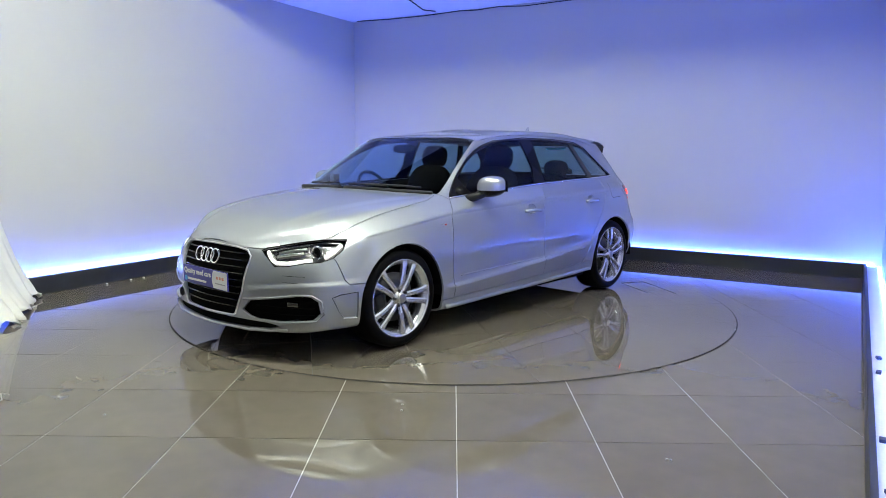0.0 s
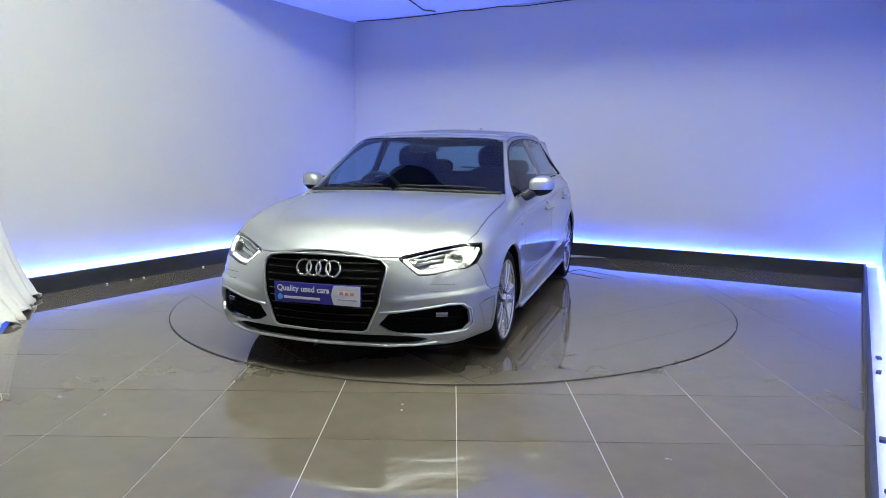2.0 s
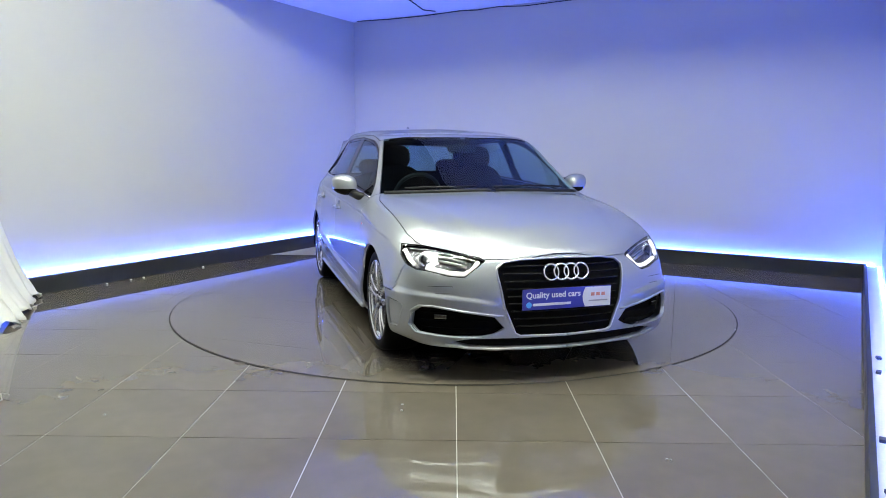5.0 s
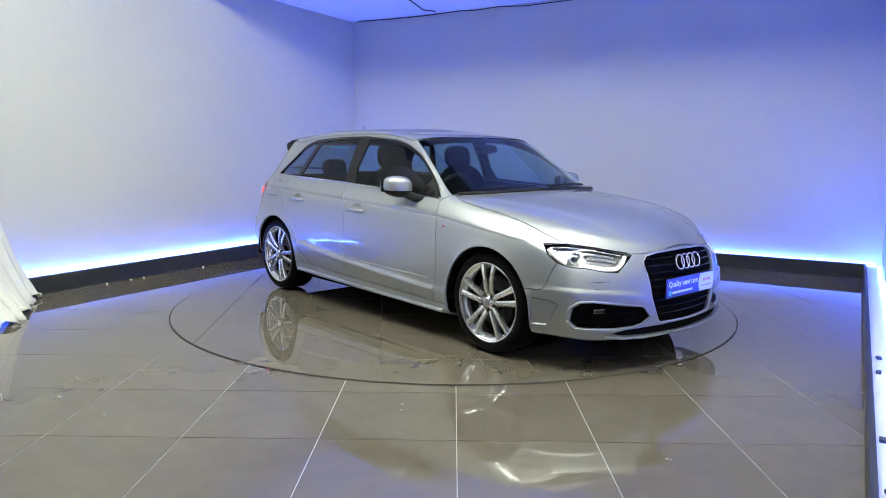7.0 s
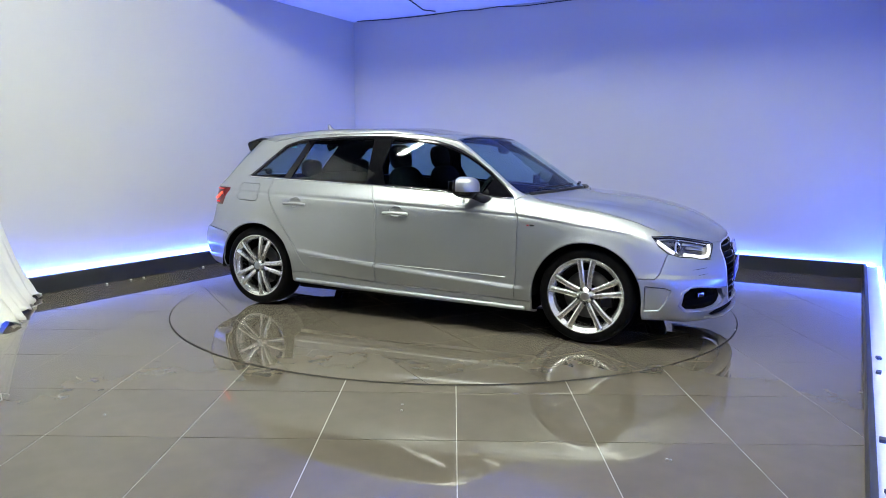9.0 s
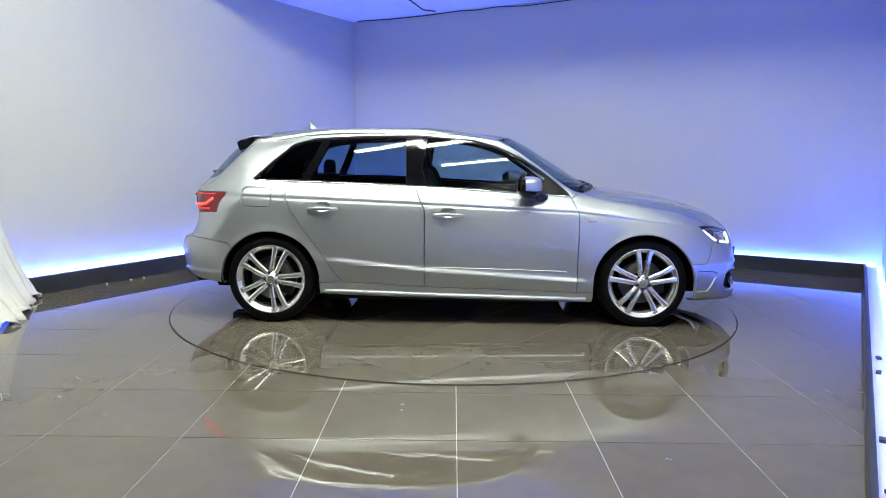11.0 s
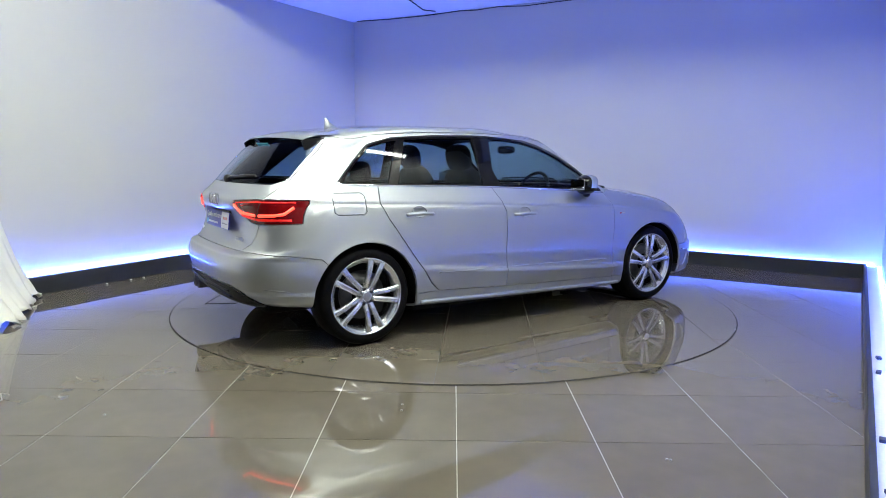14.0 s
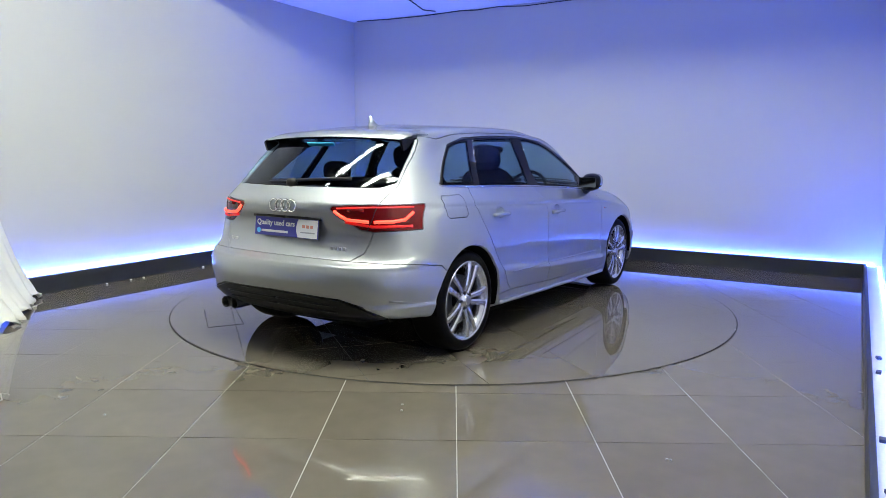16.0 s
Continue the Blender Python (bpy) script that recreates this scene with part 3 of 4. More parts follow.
def panel(name, label, parent, mat, sides=(1, -1), both=False, gap=0.003, sink=0.014, tag="", shift=0.0, dish=None, pane=False):
    """Takes the faces of a label off the skin as panels of their own with rolled edges."""
    n = LABELS.index(label)
    faces = [f for f in hb.faces if f[LL] == n]
    if name == "lining":
        faces = [f for f in faces if min(v.co.z for v in f.verts) > 0.34]
    made = []
    for sign in ((0,) if both else sides):
        bm = bmesh.new()
        nl = bm.verts.layers.float_vector.new("nrm")
        for s in ((1, -1) if both else (sign,)):
            vm = {}
            for f in faces:
                vs = []
                for v in f.verts:
                    if v not in vm:
                        w = vm[v] = bm.verts.new((v.co.x, v.co.y * s, v.co.z))
                        w[nl] = (v[NL][0], v[NL][1] * s, v[NL][2])
                    vs.append(vm[v])
                try:
                    bm.faces.new(vs if s > 0 else list(reversed(vs)))
                except ValueError:
                    pass
        if both:
            bmesh.ops.remove_doubles(bm, verts=[v for v in bm.verts if abs(v.co.y) < 0.002], dist=0.003)
        bm.normal_update()
        if sum(f.normal.dot(Vector(f.verts[0][nl])) for f in bm.faces) < 0:
            bmesh.ops.reverse_faces(bm, faces=bm.faces)
            bm.normal_update()
        rim = set()
        if shift:
            for v in bm.verts:
                v.co -= Vector(v[nl]) * shift
        if dish:
            cx, cz, rx, rz, deep = dish
            for v in bm.verts:
                k = max(0.0, 1 - ((v.co.x - cx) / rx) ** 2 - ((v.co.z - cz) / rz) ** 2)
                v.co -= Vector(v[nl]) * deep * k ** 0.7
        if gap:
            was = np.array([v.co[:] for e in bm.edges if e.is_boundary for v in e.verts])
            r = bmesh.ops.inset_region(bm, faces=list(bm.faces), thickness=gap, depth=0, use_boundary=True, use_even_offset=False)
            edge = {v for e in bm.edges if e.is_boundary for v in e.verts}
            for v in {w for f in bm.faces if any(u in edge for u in f.verts) for w in f.verts} - edge:
                d = np.linalg.norm(was - np.array(v.co[:]), axis=1)
                if d.min() > 3 * gap:
                    v.co = Vector(was[int(d.argmin())])
            for v in edge:
                v.co -= Vector(v[nl]) * sink
            rim = {f for f in bm.faces if any(v in edge for v in f.verts)}
        if pane and both:
            # drawn glass bends evenly: its normals follow one plane and one curve
            at = np.array([(1, v.co.x, v.co.y, v.co.z, v.co.y ** 2) for v in bm.verts])
            to = np.array([v[nl][:] for v in bm.verts])
            fit, *_ = np.linalg.lstsq(at, to, rcond=None)
            for v, n in zip(bm.verts, at @ fit):
                v[nl] = n
        elif pane:
            # all the side glass lies on one drum that leans in towards the roof
            for v in bm.verts:
                v[nl] = Vector((.12 * (v.co.x + .25) - .3 * max(0, -.95 - v.co.x), sign, .42 + .75 * (v.co.z - 1.15))).normalized()
        bm.faces.index_update()
        bm.normal_update()
        loops = []
        for f in bm.faces:
            f.smooth = True
            for l in f.loops:
                v = Vector(l.vert[nl])
                loops.append(f.normal.copy() if f in rim or v.length < 0.1 else v.normalized())
        me = bpy.data.meshes.new(name)
        bm.to_mesh(me)
        bm.free()
        if not dish:
            me.normals_split_custom_set(loops)
        me.materials.append(mat)
        ob = new(name, me)
        ob.parent = parent
        if tag:
            tagged(ob, tag)
        made.append(ob)
    return made


car = new("car")
tagged(car, "silver metallic five-door hatchback with lit lamps on the turntable", "car")
panel("roof", "roof", car, PAINT, both=True)
panel("bonnet", "bonnet", car, PAINT, both=True)
windscreen = panel("windscreen", "windscreen", car, GLASS, both=True, pane=True, sink=0.004, tag="clear tinted windscreen glass")[0]
panel("body_side", "none", car, PAINT)
panel("front_wing", "front_wing", car, PAINT)
front_bumper = panel("front_bumper", "front_bumper", car, PAINT, both=True)[0]
rear_bumper = panel("rear_bumper", "rear_bumper", car, PAINT, both=True)[0]
front_doors = panel("front_door", "front_door", car, PAINT)
rear_doors = panel("rear_door", "rear_door", car, PAINT)
panel("sill", "sill", car, PAINT)
panel("window_surround", "window_surround", car, BLACK, pane=True, tag="gloss black window surround")
panel("front_side_window", "front_side_window", car, GLASS, pane=True, sink=0.004, tag="clear tinted side glass")
panel("rear_side_window", "rear_side_window", car, GLASS_DARK, pane=True, sink=0.004, tag="tinted side glass")
panel("quarter_window", "quarter_window", car, GLASS_DARK, pane=True, sink=0.004, tag="tinted quarter glass")
panel("fuel_flap", "fuel_flap", car, PAINT, sides=(-1,))
panel("quarter_panel", "fuel_flap", car, PAINT, sides=(1,), gap=0)
tailgate = panel("tailgate", "tailgate", car, PAINT, both=True)[0]
rear_window = panel("rear_window", "rear_window", car, GLASS_DARK, both=True, pane=True, sink=0.004, tag="dark tinted rear window")[0]
tail_lights = panel("tail_light", "tail_light", car, RED, tag="red tail light with glowing bar")
diffuser = panel("diffuser", "diffuser", car, TRIM, both=True, tag="matt black rear diffuser")[0]
headlights = panel("headlight", "headlight", car, LENS, gap=0, tag="clear headlight with bright running light")
grille = panel("grille", "grille", car, LINER, both=True, gap=0, shift=0.02, tag="black slatted radiator grille with silver frame")[0]
panel("bumper_notch", "bumper_notch", front_bumper, PAINT, gap=0.004, sink=-0.007, shift=0.008)
intakes = panel("fog_intake", "fog_intake", car, LINER, gap=0, shift=0.045, tag="black lower side intake")
panel("lower_slot", "lower_slot", car, LINER, both=True, gap=0, shift=0.02)
for door, label in ((front_doors, "front_cup"), (rear_doors, "rear_cup")):
    cx, cz = CUPS[label]
    for ob, sign in zip(door, (1, -1)):
        panel("handle_cup", label, ob, PAINT, sides=(sign,), gap=0, dish=(cx, cz, .054, .036, .026))
# dark lining inside the shell
for label in ("roof", "tailgate", "bonnet", "rear_bumper", "front_bumper"):
    panel("lining", label, car, CABIN, both=True, gap=0, shift=0.022, tag="dark inner lining")
for label in ("none", "front_door", "rear_door", "front_wing", "tail_light"):
    panel("lining", label, car, CABIN, gap=0, shift=0.022, tag="dark inner lining")
for ob, sign in zip(headlights, (1, -1)):
    panel("lamp_housing", "headlight", ob, SMOKE, sides=(sign,), gap=0, shift=0.032, tag="dark grey reflector housing")


def spot(view, a, b, out=0.0, mirror=1):
    """A point of the skin, seen from the side, the nose, the tail or above, pushed out along its normal."""
    P, N = SKIN.reshape(-1, 3), NORM.reshape(-1, 3)
    i, k, axis, sign = {"side": (0, 2, 1, 1), "nose": (1, 2, 0, 1), "tail": (1, 2, 0, -1), "top": (0, 1, 2, 1)}[view]
    d = (P[:, i] - a) ** 2 + (P[:, k] - b) ** 2
    bad = (N[:, axis] * sign < 0.12) | ((P[:, axis] * sign < 0.5))
    j = int(np.argmin(d + 100 * bad))
    p, n = P[j].copy(), N[j]
    p[axis] -= max(-0.02, min(0.02, ((a - p[i]) * n[i] + (b - p[k]) * n[k]) / n[axis]))
    p[i], p[k] = a, b
    p = p + n * out
    return Vector((p[0], p[1] * mirror, p[2])), Vector((n[0], n[1] * mirror, n[2]))


def trail(view, pts, out, mirror=1, step=0.03):
    res = []
    for (a0, b0), (a1, b1) in zip(pts, pts[1:]):
        n = max(1, int(math.hypot(a1 - a0, b1 - b0) / step))
        res += [spot(view, a0 + (a1 - a0) * k / n, b0 + (b1 - b0) * k / n, out, mirror)[0] for k in range(n)]
    return res + [spot(view, *pts[-1], out, mirror)[0]]


def bar(name, view, pts, out, r, mat, parent, mirror=1, label="", closed=False, seg=8):
    bm = bmesh.new()
    pp = trail(view, pts + (pts[:1] if closed else []), out, mirror)
    add_tube(bm, pp[:-1] if closed else pp, r, seg, closed)
    return part(name, bm, mat, parent, label, True)


def blob(c, r, power=2.6, seg=28, rings=16, squash=None):
    """A rounded box: a superellipsoid."""
    bm = bmesh.new()
    grid = []
    f = lambda v: math.copysign(abs(v) ** (2 / power), v)
    for i in range(rings + 1):
        la = math.pi * (i / rings - 0.5)
        row = []
        for k in range(seg):
            lo = 2 * math.pi * k / seg
            p = Vector((f(math.cos(la)) * f(math.cos(lo)) * r[0], f(math.cos(la)) * f(math.sin(lo)) * r[1], f(math.sin(la)) * r[2]))
            if squash:
                p = squash(p)
            row.append(bm.verts.new(p + Vector(c)))
        grid.append(row)
    for a, b in zip(grid, grid[1:]):
        for k in range(seg):
            bm.faces.new((a[k], a[(k + 1) % seg], b[(k + 1) % seg], b[k]))
    bmesh.ops.remove_doubles(bm, verts=bm.verts, dist=0.0005)
    bmesh.ops.recalc_face_normals(bm, faces=bm.faces)
    return bm


# door handles, mirrors, bright belt line
for doors, (hx, hz) in ((front_doors, (-.055, .785)), (rear_doors, (-.935, .82))):
    for ob, s in zip(doors, (1, -1)):
        bm = bmesh.new()
        pts = [spot("side", hx + dx, hz + .004 * (1 - abs(dx) / .1), o, s)[0] for dx, o in ((-.098, .004), (-.088, .018), (-.06, .027), (0, .032), (.06, .027), (.088, .018), (.098, .004))]
        add_tube(bm, pts, 0.0125, 10)
        part("handle", bm, PAINT, ob, "silver painted pull handle", True)
for s in (1, -1):
    bar("belt_strip", "side", [(.80, .915), (.72, .919), (.30, .948), (-.26, .978), (-.70, .994), (-1.15, 1.007), (-1.44, 1.017), (-1.468, 1.03)], 0.002, 0.0065, CHROME, car, s, "bright chrome belt line strip")
    bar("roof_strip", "side", [(-1.455, 1.03), (-1.32, 1.157), (-1.19, 1.268), (-1.02, 1.313), (-.67, 1.333), (-.26, 1.337), (.12, 1.307), (.26, 1.271), (.36, 1.232), (.46, 1.182), (.59, 1.10), (.70, 1.015), (.79, .935)], 0.0, 0.004, TRIM, car, s, "thin black window seal")
    mirror = new("door_mirror")
    mirror.parent = car
    shape = lambda p: Vector((p.x * (1.0 - 0.25 * (p.y > 0) * p.y / .1) - 0.25 * p.y * (1 if p.x < 0 else .6), p.y, p.z * (1.05 - 2.2 * max(0, p.y)) + 0.10 * p.y))
    flip = Matrix.Diagonal((1, s, 1, 1))

    def put(name, bm, mat, label="", smooth=True):
        bmesh.ops.transform(bm, matrix=flip, verts=bm.verts)
        if s < 0:
            bmesh.ops.reverse_faces(bm, faces=bm.faces)
        return part(name, bm, mat, mirror, label, smooth)

    bm = blob((.505, .918, .990), (.085, .088, .068), 2.8, squash=shape)
    r = bmesh.ops.bisect_plane(bm, geom=[*bm.verts, *bm.edges, *bm.faces], plane_co=(0, 0, .962), plane_no=(0, 0, -1), clear_outer=True)
    r = bmesh.ops.bisect_plane(bm, geom=[*bm.verts, *bm.edges, *bm.faces], plane_co=(.468, 0, 0), plane_no=(-1, 0, 0), clear_outer=True)
    put("mirror_cap", bm, PAINT, "silver painted mirror cap")
    put("mirror_shell", blob((.502, .918, .985), (.081, .085, .068), 2.8, squash=shape), BLACK, "black lower mirror shell")
    put("mirror_glass", box(.407, .413, .845, .985, .95, 1.028, .002), MIRROR, "mirror glass", False)
    bm = bmesh.new()
    add_tube(bm, [(.63, .775, .90), (.59, .83, .912), (.54, .885, .945)], 0.030, 10)
    put("mirror_arm", bm, TRIM)

# windscreen wipers, cowl and rear-view mirror
bar("cowl", "top", [(.89, .71), (.985, .46), (1.04, .25), (1.07, .02)], 0.004, 0.014, TRIM, car, 1, "black plastic cowl strip")
bar("cowl", "top", [(.89, .71), (.985, .46), (1.04, .25), (1.07, .02)], 0.004, 0.014, TRIM, car, -1, "black plastic cowl strip")
bar("wiper_blade", "top", [(.88, .60), (.94, .40), (1.0, .18), (1.02, .02)], 0.014, 0.007, TRIM, car, 1)
bar("wiper_blade", "top", [(1.01, .10), (.98, .30), (.90, .57)], 0.016, 0.006, TRIM, car, -1)
part("interior_mirror", blob((.44, -.01, 1.245), (.018, .115, .034), 3), BLACK, car, "black rear-view mirror", True)
bar("frit_band", "top", [(.425, .02), (.40, .28), (.335, .55)], -0.004, 0.008, BLACK, windscreen, 1)
bar("frit_band", "top", [(.425, .02), (.40, .28), (.335, .55)], -0.004, 0.008, BLACK, windscreen, -1)

# lamps
for ob, s in zip(headlights, (1, -1)):
    bar("running_light", "nose", [(.458, .648), (.50, .602), (.535, .585), (.60, .586), (.66, .598), (.715, .608)], -0.014, 0.0115, DRL, ob, s, "bright white running light strip")
    bar("running_light", "nose", [(.768, .618), (.788, .650), (.793, .692)], -0.014, 0.0115, DRL, ob, s, "bright white outer running light block")
    bar("upper_blade", "nose", [(.47, .656), (.60, .684), (.70, .700), (.785, .703)], -0.017, 0.0045, CHROME, ob, s, "bright upper blade")
    for dz in (0.0, .022):
        bar("lamp_fin", "nose", [(.52, .622 + dz), (.58, .637 + dz), (.645, .648 + dz)], -0.020, 0.0085, REFLECTOR, ob, s, "satin fin in the headlight")
    c, n = spot("nose", .705, .652, -0.022, s)
    bm = bmesh.new()
    add_lathe(bm, [(.0, .012), (.018, .009), (.028, .0), (.031, -.01)], 24, Matrix.Translation(c) @ Vector((1, s * .25, .1)).to_track_quat("Z", "Y").to_matrix().to_4x4())
    part("projector_lens", bm, BLACK, ob, "dark round projector lens", True)
    bm = bmesh.new()
    add_lathe(bm, [(.031, -.006), (.036, .006), (.043, -.004)], 28, Matrix.Translation(c) @ Vector((1, s * .25, .1)).to_track_quat("Z", "Y").to_matrix().to_4x4())
    part("projector_ring", bm, CHROME, ob, "bright chrome ring", True)
    bar("lamp_surround", "nose", [(.425, .648), (.445, .662), (.60, .695), (.70, .712), (.80, .715), (.815, .66), (.80, .615), (.76, .592), (.70, .588), (.62, .568), (.54, .562)], -0.004, 0.004, BLACK, ob, s, "black lamp surround", True)
for ob, s in zip(tail_lights, (1, -1)):
    bar("light_bar", "tail", [(.385, .888), (.42, .862), (.46, .842), (.585, .832)], 0.001, 0.009, REDGLOW, ob, s, "glowing red light bar")
    bar("light_bar", "tail", [(.612, .832), (.70, .836), (.742, .845), (.757, .885)], 0.001, 0.009, REDGLOW, ob, s, "glowing red light bar")
    bar("glow_edge", "tail", [(.40, .903), (.60, .914), (.75, .914)], -0.002, 0.005, REDDIM, ob, s, "dim red upper light line")
    bar("glow_edge", "tail", [(.44, .825), (.60, .806), (.77, .81)], -0.008, 0.012, REDDIM, ob, s, "dim red lower light band")
    bar("lamp_joint", "tail", [(.625, .925), (.605, .85), (.57, .782)], 0.0, 0.003, TRIM, ob, s)
    bar("reversing_lens", "tail", [(.47, .895), (.56, .90)], -0.006, 0.012, RED, ob, s, "clear reversing light lens")

# nose: grille slats, frame, rings, plate, fog lamps, trim lines
G = [(0, .662), (.24, .656), (.335, .642), (.372, .612), (.375, .58), (.345, .413), (.285, .268), (.26, .255), (0, .252)]
for s in (1, -1):
    bar("grille_frame", "nose", G, 0.0, 0.0055, SATIN, grille, s, "satin silver grille frame")
for z, half in ((.625, .335), (.585, .345), (.545, .34), (.505, .33), (.465, .325), (.425, .32), (.385, .31), (.345, .295), (.305, .28)):
    bm = bmesh.new()
    add_tube(bm, trail("nose", [(half, z), (0.001, z)], -0.010) + list(reversed(trail("nose", [(half, z), (0.02, z)], -0.010, -1))), 0.0052, 8)
    part("grille_slat", bm, SLAT, grille, "", True)


def rings(parent, centre, out, up, r, tube):
    """Four linked rings in a row across the car."""
    out, up = Vector(out).normalized(), Vector(up)
    side = up.cross(out).normalized()
    up = out.cross(side)
    for k in range(4):
        c = Vector(centre) + side * (k - 1.5) * r * 1.38
        bm = bmesh.new()
        add_tube(bm, [c + r * (math.cos(2 * math.pi * a / 32) * side + math.sin(2 * math.pi * a / 32) * up) for a in range(32)], tube, 8, True)
        part("badge_ring", bm, CHROME, parent, "bright chrome badge ring", True)


c, n = spot("nose", 0.0, .588, 0.008)
rings(grille, c, (1, 0, 0.25), (0, 0, 1), 0.0425, 0.0062)


def words(text, size, m, mat, parent):
    cu = bpy.data.curves.new("lettering", "FONT")
    cu.body, cu.size, cu.extrude, cu.align_x, cu.offset = text, size, 0.0006, "LEFT", size * 0.020
    tmp = bpy.data.objects.new("lettering", cu)
    me = bpy.data.meshes.new_from_object(tmp)
    bpy.data.objects.remove(tmp)
    me.materials.clear()
    me.materials.append(mat)
    ob = new("lettering", me)
    ob.parent = parent
    ob.matrix_basis = m
    return ob


def plate(parent, m):
    """A show plate: blue with white words, a white end with a mark. Local x along it, z out of it."""
    p = part("show_plate", box(-.262, .262, -.056, .056, -.004, .004, .003), BLUEPLATE, parent, "blue and white showroom plate reading Quality used cars", False, m)
    bm = bmesh.new()
    edge = [(.105 + .016 * math.sin(math.pi * (1 - k / 10)) * -1, -.053 + .106 * k / 10) for k in range(11)]
    add_slab(bm, [(.258, .053), *reversed(edge), (.258, -.053)], .004, .0052)
    bmesh.ops.recalc_face_normals(bm, faces=bm.faces)
    part("white_field", bm, WHITEPLATE, p, "white end panel")
    words("Quality used cars", .0455, Matrix.Translation((-.244, .008, .0055)), WHITEPLATE, p)
    bm = bmesh.new()
    add_cyl(bm, .016, .016, .004, .0056, 20, pose(-.226, -.028, 0))
    part("round_mark", bm, SKYBLUE, p, "round sky blue mark")
    part("name_bar", box(-.203, .02, -.035, -.021, .004, .0056, .0008), WHITEPLATE, p)
    for k in range(3):
        part("logo_bar", box(.138 + .032 * k, .160 + .032 * k, .004, .022, .0052, .0066, .0008), ORANGE, p)
    part("small_print", box(.125, .24, -.026, -.018, .0052, .0064, .0006), GREYMARK, p)
    return p


FACE = Matrix(((0, 0, 1, 0), (1, 0, 0, 0), (0, 1, 0, 0), (0, 0, 0, 1)))     # plate facing forward
plate(grille, Matrix.Translation((2.166, 0, .452)) @ FACE)
BACK = Matrix(((0, 0, -1, 0), (-1, 0, 0, 0), (0, 1, 0, 0), (0, 0, 0, 1)))   # plate facing back
plate(tailgate, Matrix.Translation((-1.992, 0, .772)) @ pose(0, 0, 0, 0, 6, 0) @ BACK)
for ob, s in zip(intakes, (1, -1)):
    c, n = spot("nose", .665, .352, -0.018, s)
    bm = box(-.010, .010, -.034, .034, -.013, .013, .005, Matrix.Translation(c) @ pose(0, 0, 0, 0, 0, 28 * s))
    part("fog_lamp", bm, MIRROR, ob, "glossy grey rectangular fog lamp")
    for z in (.365, .325, .285):
        bar("intake_slat", "nose", [(.42 if z < .35 else .50, z), (.60, z), (.77, z)], -0.040, 0.003, LINER, ob, s)
    bar("intake_trim", "nose", [(.350, .362), (.40, .366), (.55, .385), (.70, .409), (.762, .407), (.796, .376), (.803, .30), (.775, .257), (.60, .246), (.46, .248)], 0.001, 0.0062, PAINT, front_bumper, s, "raised silver lip round the intake")
    bar("front_lip", "nose", [(.001, .186), (.30, .187), (.52, .191), (.64, .205)], 0.003, 0.0075, PAINT, front_bumper, s, "silver lower lip")
    bar("washer_flap", "nose", [(.60, .515), (.715, .512), (.715, .475), (.60, .478)], -0.0015, 0.0022, TRIM, front_bumper, s, "", True)

# tail: badge rings, model marks, wiper, spoiler, aerial, exhaust
rings(tailgate, (-2.014, 0, .905), (-1, 0, .05), (0, 0, 1), 0.035, 0.005)
for y0, y1 in ((.46, .49), (.50, .53), (-.36, -.335), (-.39, -.365), (-.42, -.395), (-.45, -.425)):
    c, n = spot("tail", abs((y0 + y1) / 2), .672, 0.002, 1 if y0 > 0 else -1)
    part("model_mark", box(c.x - .003, c.x + .003, y0, y1 - .006, .664, .682, .001), SATIN, tailgate)
bm = bmesh.new()
add_tube(bm, [(-1.895, .03, 1.035), (-1.905, -.02, 1.05), (-1.885, -.25, 1.062), (-1.86, -.40, 1.065)], 0.009, 8)
part("wiper_arm", bm, TRIM, rear_window, "black rear wiper arm", True)
part("wiper_hub", blob((-1.905, .03, 1.035), (.03, .035, .028), 2.4), TRIM, rear_window, "", True)
bm = box(-.11, .11, -.014, .014, -.002, .002)
part("window_sticker", bm, TEAL, rear_window, "teal sticker strip", False, Matrix.Translation((-1.66, .02, 1.265)) @ pose(0, 0, 0, 0, 47, 0) @ pose(0, 0, 0, 0, 0, 90))

rows = []
for k in range(-12, 13):
    y = k / 12
    w = 1 - 0.10 * abs(y) ** 3
    xr = -1.665 + 0.07 * y * y
    zt = 1.322 - 0.022 * y * y
    f, _ = spot("top", -1.36, abs(y) * .585, 0.004)
    yf = .585 * y
    yr = .578 * y
    rows.append([(f.x, yf, f.z - .012), (f.x, yf, f.z), (-1.50, (yf + yr) / 2, (f.z + zt) / 2 + .010), (xr, yr, zt), (xr - .004, yr, zt - .010), (xr + .03, yr, zt - .022), (-1.50, (yf + yr) / 2, zt - .03)])
bm = bmesh.new()
vs = [[bm.verts.new(p) for p in r] for r in rows]
for a, b in zip(vs, vs[1:]):
    for k in range(4):
        bm.faces.new((a[k], a[k + 1], b[k + 1], b[k]))
bmesh.ops.recalc_face_normals(bm, faces=bm.faces)
spoiler = part("spoiler", bm, PAINT, car, "silver roof spoiler", True)
bm = bmesh.new()
vs = [[bm.verts.new(p) for p in (r[4], r[5], r[6], (-1.42, r[6][1], r[6][2] - .004))] for r in rows]
for a, b in zip(vs, vs[1:]):
    for k in range(3):
        bm.faces.new((a[k], a[k + 1], b[k + 1], b[k]))
bmesh.ops.recalc_face_normals(bm, faces=bm.faces)
part("spoiler_underside", bm, BLACK, spoiler, "gloss black underside")
